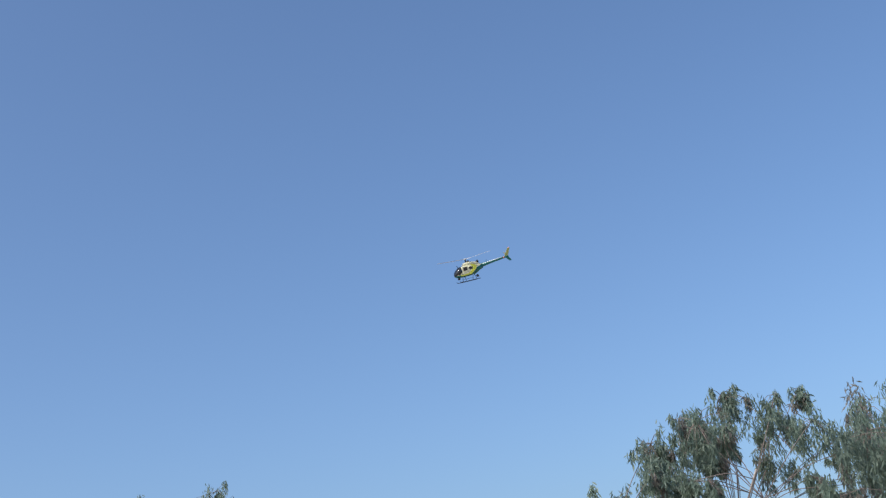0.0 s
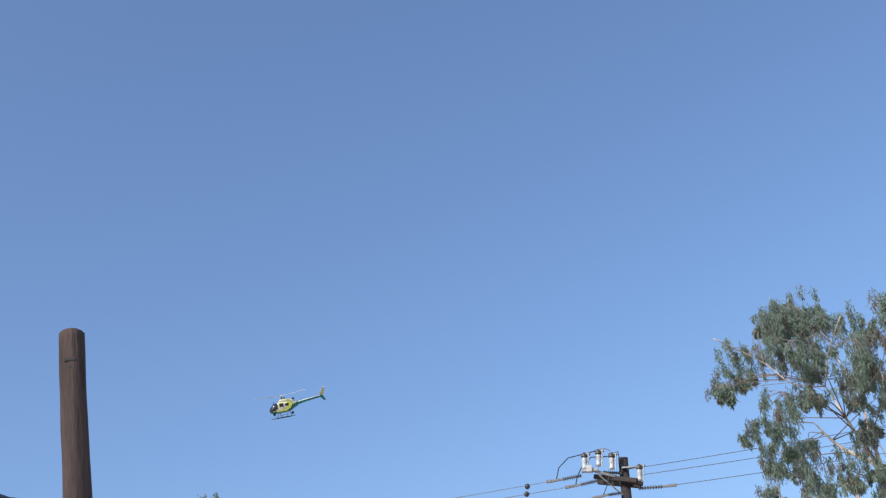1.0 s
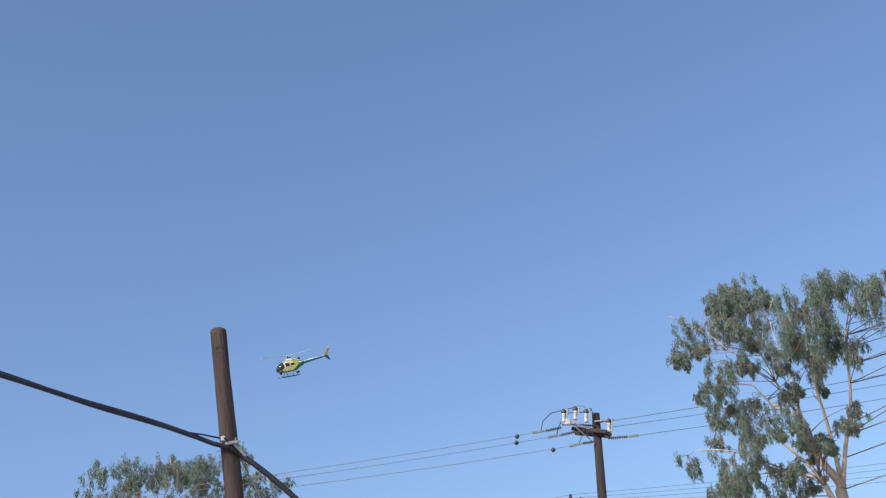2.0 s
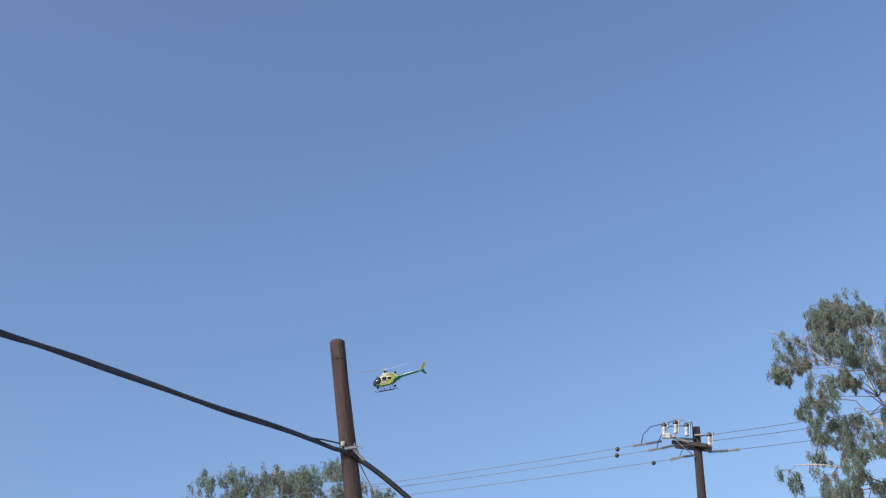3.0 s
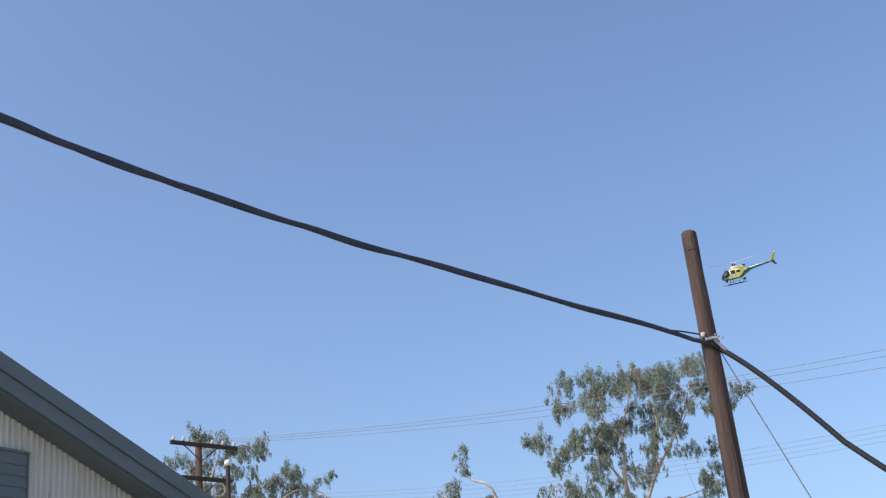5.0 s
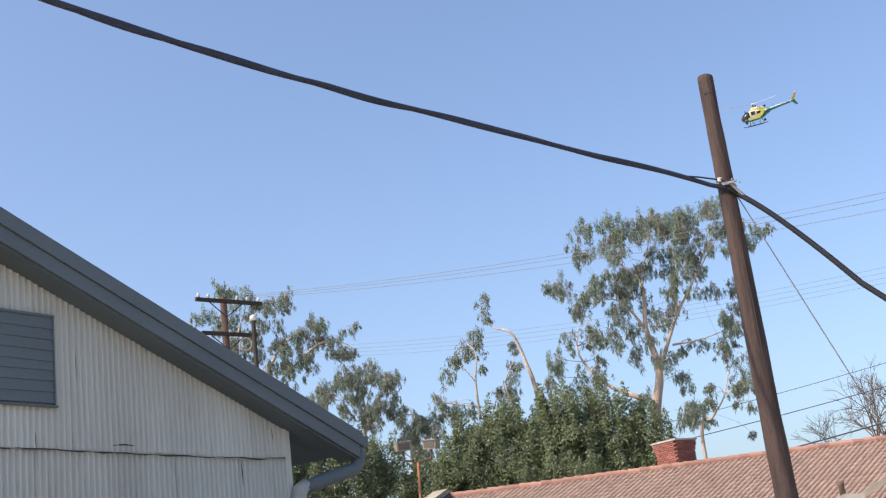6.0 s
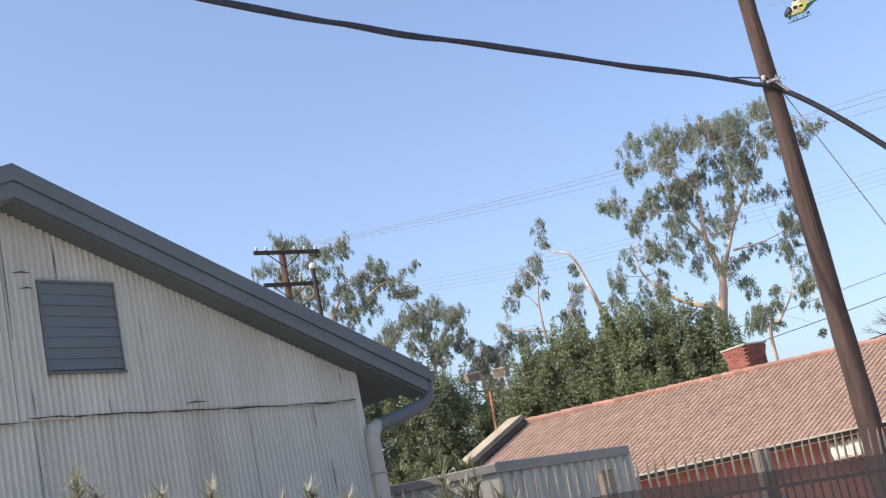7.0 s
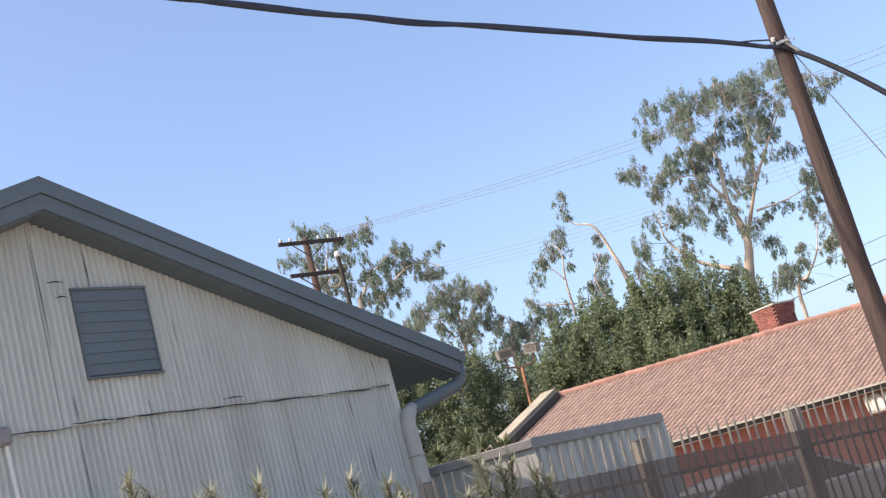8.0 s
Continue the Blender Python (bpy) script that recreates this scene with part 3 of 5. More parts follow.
F_START, F_END, PITCH_F, FALL = 2.75, 11.7, 0.125, 0.052


def fence_pose(u, dz=0.0):
    p = FOOT + FWAY * u
    return pose(p.x, p.y, -FALL * (u - 3.64) + dz, 0, 0, F_YAW)


picket_me = bpy.data.meshes.new("picket")
bm = bmesh.new()
tube(bm, [(0, 0, 0.45), (0, 0, 1.2), (0, 0, 1.98), (-0.004, -0.010, 2.08), (-0.010, -0.026, 2.17), (-0.016, -0.04, 2.24)], [0.0155, 0.0155, 0.0155, 0.0155, 0.012, 0.003], 6)
bm.to_mesh(picket_me)
bm.free()
picket_me.materials.append(M_FENCE)
for k in range(int((F_END - F_START) / PITCH_F) + 1):
    o = mesh_part("picket", picket_me, None, fence)
    o.matrix_local = fence_pose(F_START + k * PITCH_F + rng.uniform(-0.006, 0.006), rng.uniform(-0.018, 0.018)) @ pose(0, 0, 0, rng.uniform(-0.25, 0.25), rng.uniform(-0.5, 0.5), rng.uniform(-12, 12))
slope = Matrix.Rotation(math.atan(FALL), 4, "Y")
run = F_END - F_START
for z in (0.55, 1.70):
    part("rail", boxed(0, run, 0.014, 0.05, z, z + 0.04, fence_pose(F_START) @ slope), M_FENCE, fence)
# the screen hangs in front of the pickets, pulled up a little at each tie
cols = int(run / (PITCH_F / 4))
verts, faces = [], []
for i in range(cols + 1):
    u = F_START + run * i / cols
    lift = 0.012 * abs(math.sin(math.pi * (u - F_START) / PITCH_F)) + 0.02 * noise.noise((u * 0.9, 4, 0))
    for z, y in ((0.35, -0.045), (1.1, -0.05 + 0.012 * noise.noise((u * 2, 1, 0))), (1.915 - lift, -0.04)):
        verts.append(fence_pose(u) @ Vector((0, y, z)))
for i in range(cols):
    for r in range(2):
        a = i * 3 + r
        faces.append((a, a + 3, a + 4, a + 1))
me = bpy.data.meshes.new("wind_screen")
me.from_pydata(verts, [], faces)
mesh_part("wind_screen", me, M_SCREEN, fence, "brown woven wind screen", smooth=True)
for u in (4.25, 6.77, 8.87, 11.6):
    drop = -FALL * (u - 3.64)
    post = part("post", boxed(-0.075, 0.075, 0.02, 0.17, -drop, 2.16, fence_pose(u), 0.006), M_POST, fence, "square pale iron fence post")
    part("post_cap", boxed(-0.08, 0.08, 0.015, 0.175, 2.161, 2.175, fence_pose(u), 0.004), M_POST, post)

# ---------------------------------------------------------------- parked car behind the screen
def build_car(m):
    car = thing("car", m, "silver grey parked hatchback behind the fence screen", "car")
    body = [(-2.1, 0.35), (2.1, 0.35), (2.15, 0.62), (1.95, 0.86), (1.0, 0.95), (-1.9, 0.98), (-2.12, 0.7)]
    o = part("body", slab(bmesh.new(), body, -0.86, 0.86), M_CAR, car)
    md = o.modifiers.new("soft", "BEVEL")
    md.width, md.segments = 0.07, 3
    cabin = [(1.05, 0.93), (0.3, 1.36), (0.0, 1.43), (-0.9, 1.42), (-1.35, 1.32), (-1.9, 0.97)]
    g = part("cabin_glass", slab(bmesh.new(), cabin, -0.70, 0.70), M_CARGLASS, car, "dark window glass")
    md = g.modifiers.new("soft", "BEVEL")
    md.width, md.segments = 0.05, 2
    part("roof", slab(bmesh.new(), [(0.32, 1.37), (0.0, 1.45), (-0.9, 1.44), (-1.38, 1.34), (-1.38, 1.30), (0.32, 1.33)], -0.70, 0.70), M_CAR, car)
    for s in (-1, 1):
        part("window_trim", tubed([(1.05, s * 0.72, 0.95), (0.3, s * 0.71, 1.37), (0.0, s * 0.71, 1.44), (-0.9, s * 0.71, 1.43), (-1.35, s * 0.71, 1.33), (-1.9, s * 0.72, 0.98)], 0.03, 6), M_CHROME, car, "bright window trim")
        part("door_pillar", tubed([(-0.35, s * 0.72, 0.97), (-0.42, s * 0.71, 1.43)], 0.03, 6), M_CAR, car)
        for x in (-1.35, 1.35):
            w = part("wheel", lathe(bmesh.new(), [(0.2, -0.1), (0.31, -0.1), (0.33, -0.07), (0.33, 0.07), (0.31, 0.1), (0.2, 0.1)], (0, 0, 0), 20), M_TYRE, car)
            w.matrix_local = pose(x, s * 0.80, 0.33, 90, 0, 0)
            part("rim", lathe(bmesh.new(), [(0.05, -0.105), (0.19, -0.104), (0.2, 0.104), (0.05, 0.105)], (0, 0, 0), 12), M_STEEL, w)
        part("headlight", boxed(1.98, 2.1, s * 0.62 - 0.16, s * 0.62 + 0.16, 0.66, 0.80, bevel=0.02), M_GLOBE, car)
        part("tail_light", boxed(-2.12, -2.0, s * 0.68 - 0.1, s * 0.68 + 0.1, 0.72, 0.92, bevel=0.02), M_RUST, car)
    return car


build_car(facing(12.0, 19.6, 0, 30) @ Matrix.Diagonal((1, 1, 0.9, 1)))

# ---------------------------------------------------------------- near pole with its cable bundle
POLE_AZ, POLE_D = 18.3, 17.0
px, py = POLE_D * math.sin(radians(POLE_AZ)), POLE_D * math.cos(radians(POLE_AZ))
near_pole = thing("utility_pole", pose(px, py, 0), "weathered reddish brown wooden utility pole", "utility pole")
bm = bmesh.new()
pts, rad = [], []
for k in range(121):
    z = 8.46 * k / 120
    pts.append((0.012 * noise.noise((z * 0.7, 2, 0)), 0.012 * noise.noise((z * 0.7, 7, 0)), z))
    rad.append(0.165 - 0.053 * k / 120 + 0.005 * noise.noise((z * 2.1, 0, 4)))
pts.append((0, 0, 8.475))
rad.append(0.095)
tube(bm, pts, rad, 36)
for v in bm.verts:
    r = Vector((v.co.x, v.co.y, 0))
    a = math.atan2(v.co.y, v.co.x)
    v.co += r.normalized() * (0.007 * noise.noise((3 * math.cos(a), 3 * math.sin(a), v.co.z * 0.5)) + 0.006 * noise.noise((9 * math.cos(a), 9 * math.sin(a), v.co.z * 1.3)) - 0.004 * max(0, noise.noise((14 * math.cos(a), 14 * math.sin(a), v.co.z * 3.0))))
part("shaft", bm, M_POLE, near_pole, smooth=True)
to_cam = Vector((-px, -py, 0)).normalized()
right = Vector((-to_cam.y, to_cam.x, 0))
face = pose(0, 0, 0, 0, 0, math.degrees(math.atan2(right.y, right.x)))
for k in range(3):  # drying checks in the wood
    x = -0.03 + 0.04 * k
    part("crack", tubed([face @ Vector((x, -0.135 + 0.01 * k, 1.5 + k)), face @ Vector((x + 0.01, -0.13, 3.0 + k)), face @ Vector((x - 0.005, -0.125, 4.4 + k * 0.9))], [0.002, 0.009, 0.002], 5), M_SEALED, near_pole)
part("notch", boxed(-0.055, 0.035, -0.125, -0.09, 8.16, 8.185, face), M_SEALED, near_pole)
part("bolt_hole", boxed(-0.02, 0.0, -0.125, -0.09, 8.09, 8.11, face), M_SEALED, near_pole)
# clamp hardware
clamp = part("clamp", boxed(-0.05, 0.13, -0.20, -0.12, 6.735, 6.785, face, 0.01), M_STEEL, near_pole, "galvanised cable clamp")
part("clamp_plate", boxed(-0.10, -0.04, -0.19, -0.11, 6.80, 6.87, face, 0.012), M_PORCELAIN, clamp)
part("clamp_bolt", tubed([face @ Vector((-0.05, -0.26, 6.83)), face @ Vector((-0.05, 0.2, 6.83))], 0.014, 6), M_STEEL, clamp)
part("clamp_bolt", tubed([face @ Vector((0.06, -0.24, 6.75)), face @ Vector((0.06, 0.2, 6.75))], 0.014, 6), M_STEEL, clamp)
part("strap", tubed([face @ Vector((0.14 * math.cos(a), -0.14 * math.sin(a), 6.78 - 0.03 * math.cos(a))) for a in [math.pi * k / 10 for k in range(11)]], 0.012, 6), M_STEEL, clamp)
for k in range(3):
    q = face @ Vector((0.09 + 0.05 * k, -0.16, 6.80 - 0.03 * k))
    part("clamp_bolt", tubed([q, q + Vector((0.012, 0, 0.03))], [0.014, 0.009], 6), M_STEEL, clamp)


def between(a, b, n, sag=0.0):
    a, b = Vector(a), Vector(b)
    return [a.lerp(b, k / n) - Vector((0, 0, 4 * sag * (k / n) * (1 - k / n))) for k in range(n + 1)]


# the bundle: passes the pole on the near side and runs on overhead to one side
CL0 = Vector((px, py, 0)) + face.to_3x3() @ Vector((0.0, -0.17, 6.70))


def bundle_path(k):
    """Angles of the bundle from the clamp (k = 0) outward to the left (k = 1)."""
    az = 18.2 - 36.0 * k
    el = 16.75 + 13.9 * k ** 0.8875 - 1.15 * k * k
    d = 17.0 - 7.6 * k
    p = direction(az, el, d)
    w = min(1.0, k * 12)
    p.z += 0.035 * w * noise.noise((k * 9.0, 3.3, 0)) + 0.004 * noise.noise((k * 20.0, 1.3, 0))
    return p


line = [CL0] + [bundle_path(k / 60) for k in range(1, 61)]
bundle = thing("cable_bundle", pose(0, 0, 0), "thick black lashed communications cable sagging from the pole", "cable")
part("cable", tubed(line, [0.034 + 0.002 * noise.noise((i * 0.35, 0, 9)) for i in range(len(line))], 10), M_CABLE, bundle, smooth=True)
turns = [2.2 + 0.32 * i + 1.1 * noise.noise((i * 0.06, 5, 0)) for i in range(len(line))]
part("cable", tubed([p + Vector((0.010 * math.cos(a), 0.022 * math.cos(a), 0.027 * math.sin(a))) * min(1, i / 8) for i, (p, a) in enumerate(zip(line, turns))], 0.029, 8), M_CABLE, bundle, "second cable lashed round the first", smooth=True)
part("messenger_wire", tubed([p + Vector((0, 0.02, 0.022 + 0.014 * math.sin(i * 0.45))) for i, p in enumerate(line)], 0.013, 6), M_CABLE, bundle, "steel messenger strand")
line = [CL0] + [direction(18.3 + 5.05 * k, 16.75 - 5.25 * k ** 1.25, 17.0 - 1.0 * k) for k in (x / 14 for x in range(1, 15))]
tail_end = line[-1]
far_end = direction(40, -2, 13)
for k in range(1, 16):
    w = k / 15
    line.append(tail_end.lerp(far_end, w) - Vector((0, 0, 0.9 * w * (1 - w))))
part("cable", tubed(line, 0.038, 10), M_DROP, bundle, "black cable dropping away to a house", smooth=True)
part("lashing", tubed([face @ Vector((0.07, -0.17, 6.74)) + Vector((px, py, 0)), line[2] + Vector((0, 0, 0.03))], 0.024, 8), M_STEEL, bundle, "pale metal lashing sleeve")
split = bundle_path(0.055)
part("support_strand", tubed([split, split.lerp(Vector((px, py, 6.84)) + face.to_3x3() @ Vector((-0.07, -0.15, 0)), 0.5) + Vector((0, 0, 0.01)), Vector((px, py, 6.84)) + face.to_3x3() @ Vector((-0.07, -0.15, 0))], 0.012, 6), M_CABLE, bundle, "strand leaving the cable for the clamp")
guy = thing("guy_wire", pose(0, 0, 0), "thin steel guy wire from the pole to the ground", "wire")
part("strand", tubed(between(Vector((px, py, 6.62)) + right * 0.12, direction(22.28, 7.22, 17.3).lerp(direction(19.04, 16.07, 17.0), -0.85), 8), 0.008, 6), M_WIRE, guy)

# ---------------------------------------------------------------- power pole with fuse cutouts
PP = direction(34.85, 0, 36) - Vector((math.cos(radians(35)), -math.sin(radians(35)), 0)) * 1.6
PPM = pose(PP.x, PP.y, 0, 0, 8, -35)
pp = thing("power_pole", PPM, "leaning brown power pole with grey fuse cutouts and two crossarms", "power pole")
part("shaft", tubed([(0, 0, -0.1), (0.0, 0, 6), (0, 0, 11.62)], [0.19, 0.16, 0.115], 14), M_POLE_DARK, pp, smooth=True)
part("crossarm", boxed(-0.72, 0.42, -0.05, 0.05, -0.055, 0.055, pose(-0.08, -0.2, 11.06, 0, 14, -22), 0.01), M_ARM, pp, "dark wooden crossarm")
part("crossarm", boxed(-0.72, 0.42, -0.05, 0.05, -0.055, 0.055, pose(-0.02, 0.2, 11.02, 0, 14, -22), 0.01), M_ARM, pp, "dark wooden crossarm")
part("crossarm", boxed(-0.80, 0.80, -0.06, 0.06, -0.065, 0.065, pose(-0.17, -0.22, 8.73, 0, 17, -20), 0.01), M_ARM, pp, "dark lower crossarm")


def insulator_string(name, parent, a, b, discs=9, r=0.062, mat=None):
    a, b = Vector(a), Vector(b)
    turn = (b - a).to_track_quat("Z", "Y").to_matrix()
    ln = (b - a).length
    prof = [(0.018, 0)]
    for k in range(discs):
        z = ln * (k + 0.5) / discs
        prof += [(0.022, z - ln * 0.035), (r, z), (0.022, z + ln * 0.035)]
    prof.append((0.018, ln))
    return part(name, lathe(bmesh.new(), prof, a, 10, turn), mat or M_GREYINS, parent, smooth=False)


def cutout(parent, x, y, z, tilt=4.0):
    c = part("fuse_cutout", lathe(bmesh.new(), [(0.045, -0.17), (0.068, -0.155), (0.068, -0.11), (0.05, -0.09), (0.06, -0.03), (0.06, 0.06), (0.066, 0.09), (0.05, 0.11)], (0, 0, 0), 10), M_PORCELAIN, parent, "grey porcelain fuse cutout", smooth=True)
    c.matrix_local = pose(x, y, z, 0, tilt, 0)
    part("cap", lathe(bmesh.new(), [(0.05, 0.11), (0.088, 0.13), (0.08, 0.20), (0.03, 0.24)], (0, 0, 0), 8), M_DARKINS, c)
    part("hood", boxed(-0.02, 0.14, -0.05, 0.03, 0.17, 0.23, bevel=0.015), M_STEEL, c)
    part("bracket", boxed(-0.03, 0.03, 0.05, 0.14, -0.04, 0.02, bevel=0.008), M_STEEL, c)
    part("fuse_tube", tubed([(0.09, -0.05, -0.18), (0.10, -0.06, 0.2)], 0.016, 6), M_STEEL, c)
    return c


for x, z in ((-0.92, 11.52), (-0.58, 11.57), (-0.27, 11.47), (0.36, 11.16)):
    cutout(pp, x, -0.25 if x < 0 else -0.15, z)
part("bracket", boxed(-1.0, -0.6, -0.3, -0.18, 11.28, 11.36, bevel=0.01), M_STEEL, pp)
part("bracket", boxed(-0.88, -0.74, -0.36, -0.2, 11.26, 11.42, bevel=0.01), M_PORCELAIN, pp)
part("brace", tubed([(-0.7, -0.22, 11.30), (-0.1, -0.15, 11.1)], 0.035, 6), M_STEEL, pp)
part("brace", tubed([(-0.6, -0.2, 11.2), (-0.08, -0.1, 10.7)], 0.018, 6), M_STEEL, pp)
part("brace", tubed([(0.1, -0.14, 11.0), (0.42, -0.15, 10.92)], 0.05, 6), M_ARM, pp)
part("bracket", boxed(-0.05, 0.4, -0.2, -0.14, 11.32, 11.36, bevel=0.006), M_STEEL, pp)
for x0, z0, x1, z1, x2, z2 in ((-1.02, 11.23, -1.49, 11.17, -1.88, 11.14), (-0.62, 11.08, -1.06, 11.01, -1.43, 10.97), (-0.13, 10.74, -0.43, 10.72, -0.82, 10.66)):
    insulator_string("insulator", pp, (x0, -0.15, z0), (x1, -0.15, z1))
    part("wire_clamp", tubed([(x1, -0.15, z1), (x2, -0.15, z2)], [0.028, 0.042], 6), M_STEEL, pp)
insulator_string("insulator", pp, (-0.5, -0.12, 11.28), (-0.05, -0.12, 11.22))
insulator_string("insulator", pp, (0.30, -0.15, 10.82), (0.87, -0.15, 10.82))
part("wire_clamp", tubed([(0.87, -0.15, 10.82), (1.2, -0.15, 10.84)], [0.028, 0.042], 6), M_STEEL, pp)
part("jumper", tubed([(-0.96, -0.25, 11.72), (-1.3, -0.25, 11.66), (-1.55, -0.2, 11.45), (-1.63, -0.15, 11.18)], 0.013, 6), M_CABLE, pp)
part("jumper", tubed([(-0.96, -0.25, 11.7), (-0.8, -0.28, 11.74), (-0.63, -0.25, 11.78)], 0.013, 6), M_CABLE, pp)
part("jumper", tubed([(-0.33, -0.25, 11.62), (-0.75, -0.3, 11.62), (-1.0, -0.25, 11.4), (-1.12, -0.2, 11.2), (-1.18, -0.15, 11.0)], 0.013, 6), M_CABLE, pp)
part("jumper", tubed([(-0.63, -0.25, 11.8), (-0.42, -0.28, 11.82), (-0.28, -0.25, 11.76)], 0.012, 6), M_STEEL, pp)
part("jumper", tubed([(-0.33, -0.25, 11.68), (-0.1, -0.25, 11.72), (-0.06, -0.16, 11.4), (0.1, -0.15, 11.3), (0.36, -0.15, 11.34)], 0.012, 6), M_CABLE, pp)
part("jumper", tubed([(-0.55, -0.15, 10.7), (-0.42, -0.2, 10.95), (-0.36, -0.2, 11.2)], 0.012, 6), M_CABLE, pp)
for k in range(3):
    p = part("pin_insulator", lathe(bmesh.new(), [(0.02, 0.0), (0.05, 0.03), (0.06, 0.09), (0.035, 0.12), (0.05, 0.15), (0.03, 0.19)], (0, 0, 0), 10), M_DARKINS, pp)
    p.matrix_local = pose(-0.88 + 0.27 * k, -0.4 + 0.1 * k, 9.02 - 0.08 * k)
part("pin_insulator", lathe(bmesh.new(), [(0.02, 0.0), (0.05, 0.03), (0.06, 0.09), (0.035, 0.12), (0.03, 0.17)], (0, 0, 0), 10), M_DARKINS, pp).matrix_local = pose(0.2, -0.3, 8.68)

# far pole with two crossarms beyond the barn roof
XP = direction(-6.35, 0, 50)
XPM = pose(XP.x, XP.y, 0, 0, 0, 6)
xp = thing("power_pole", XPM, "distant brown power pole with two wooden crossarms", "power pole")
part("shaft", tubed([(0, 0, 0), (0, 0, 14.85)], [0.2, 0.14], 12), M_POLE_FAR, xp, smooth=True)
ARM = pose(0, 0, 0, 0, 0, 31)  # the arms stand askew to the line of sight
for z, a, b in ((14.55, -1.4, 1.75), (13.15, -1.2, 1.4)):
    part("crossarm", boxed(a, b, -0.24, -0.12, z, z + 0.16, ARM, bevel=0.01), M_ARM, xp)
    for s in (-0.6, 0.6):
        part("brace", tubed([ARM @ Vector((s * 1.3, -0.2, z)), ARM @ Vector((0, -0.2, z - 0.6))], 0.025, 5), M_ARM, xp)
for x in (-1.25, -0.8, 0.55, 1.05, 1.6):
    part("pin_insulator", lathe(bmesh.new(), [(0.02, 0), (0.06, 0.04), (0.07, 0.12), (0.03, 0.2)], ARM @ Vector((x, -0.18, 14.7)), 8), M_PORCELAIN, xp)
bm = bmesh.new()
bmesh.ops.create_uvsphere(bm, u_segments=14, v_segments=10, radius=0.14)
part("drop_post", tubed([(0, 0, 0), (0, 0, 13.5)], 0.09, 8), M_ARM, thing("lamp_post", XPM @ pose(1.15, -1.0, 0), "thin dark lamp post with a white globe", "lamp post"))
globe = part("globe", bm, M_GLOBE, bpy.data.objects["lamp_post"], "white lamp globe", smooth=True)
globe.matrix_local = pose(0, 0, 13.62)

part("wire_coil", tubed([(0.8 + 0.24 * math.cos(a), -0.3, 12.7 + 0.26 * math.sin(a)) for a in [2 * math.pi * k / 16 for k in range(17)]], 0.035, 6), M_RAKE, xp, "pale coil of spare cable")

# ---------------------------------------------------------------- overhead wires
def wire(name, label, a, b, sag, r=0.0085, n=24, mat=None):
    w = thing(name, pose(0, 0, 0), label, "wire", "overhead wires")
    part("strand", tubed(between(a, b, n, sag), r, 5), mat or M_WIRE, w)
    return w


for x, z, x2 in ((-1.86, 11.14, 0.55), (-1.42, 10.97, 1.05), (-0.81, 10.66, 1.6)):
    w = wire("overhead_wire", "bare power line between two poles", PPM @ Vector((x, -0.15, z)), XPM @ ARM @ Vector((x2, -0.18, 14.9)), 0.5)
    a, b = PPM @ Vector((x, -0.15, z)), XPM @ ARM @ Vector((x2, -0.18, 14.9))
    p = a.lerp(b, 0.031 if x2 == 1.05 else 0.016)
    bm = bmesh.new()
    bmesh.ops.create_uvsphere(bm, u_segments=8, v_segments=6, radius=0.07, matrix=pose(p.x, p.y, p.z - 0.06))
    part("marker", bm, M_DARKINS, w, "dark dangling line marker", smooth=True)
RIGHT_END = direction(62, 12.5, 52)
for x, z, dz in ((0.38, 11.32, 0.55), (0.42, 11.14, 0.0), (1.18, 10.84, -0.55)):
    wire("overhead_wire", "bare power line running past the gum tree", PPM @ Vector((x, -0.15, z)), RIGHT_END + Vector((0, 0, dz)), 0.3)
for k in range(4):
    a = PPM @ Vector((-0.88 + 0.27 * k, -0.4 + 0.1 * k, 9.2 - 0.08 * k))
    wire("service_wire", "thin pale service wire", a, direction(-6.2 + 0.6 * k, 12.5 - 0.2 * k, 52), 0.9, 0.005)
    wire("service_wire", "thin pale service wire", a, direction(64, 8.6 - 0.35 * k, 55), 0.4, 0.005)
# heavier lines low behind the brick house
for el0, el1, r in ((7.1, 8.6, 0.014), (6.2, 7.6, 0.02), (4.6, 6.2, 0.035)):
    wire("overhead_wire", "dark low cable behind the brick house", direction(9, el0 - 0.9, 64), direction(30, el1, 58), 0.25, r, mat=M_CABLE)

# ---------------------------------------------------------------- floodlight post
FS = 1.72
fl = thing("floodlight_post", facing(1.72, 52.5) @ pose(0, 0, 0, 0, 2.5, 0) @ Matrix.Scale(FS, 4), "rusty orange steel post carrying two floodlights", "floodlight")
part("post", tubed([(0.0, 0, 0), (0.0, 0, 4.34)], 0.034, 10), M_RUST, fl, smooth=True)
part("yoke", tubed([(-0.36, 0, 4.64), (-0.33, 0, 4.40), (0, 0, 4.34), (0.33, 0, 4.40), (0.36, 0, 4.64)], 0.03, 8), M_BARK_DARK, fl, "dark bent steel yoke")
for s, turn in ((-1, 18), (1, -30)):
    h = part("lamp_head", slab(bmesh.new(), [(-0.17, 0.0), (0.17, 0.0), (0.19, 0.22), (-0.19, 0.22)], -0.12, 0.12), M_LAMP, fl, "dull box floodlight head")
    h.matrix_local = pose(s * 0.36, 0, 4.64, 8, 4 * s, turn)
    part("lens", boxed(-0.14, 0.14, -0.13, -0.122, 0.04, 0.18), M_LENS, h, "dark lamp glass")
    part("visor", boxed(-0.20, 0.20, -0.16, 0.10, 0.222, 0.236), M_LAMP, h)


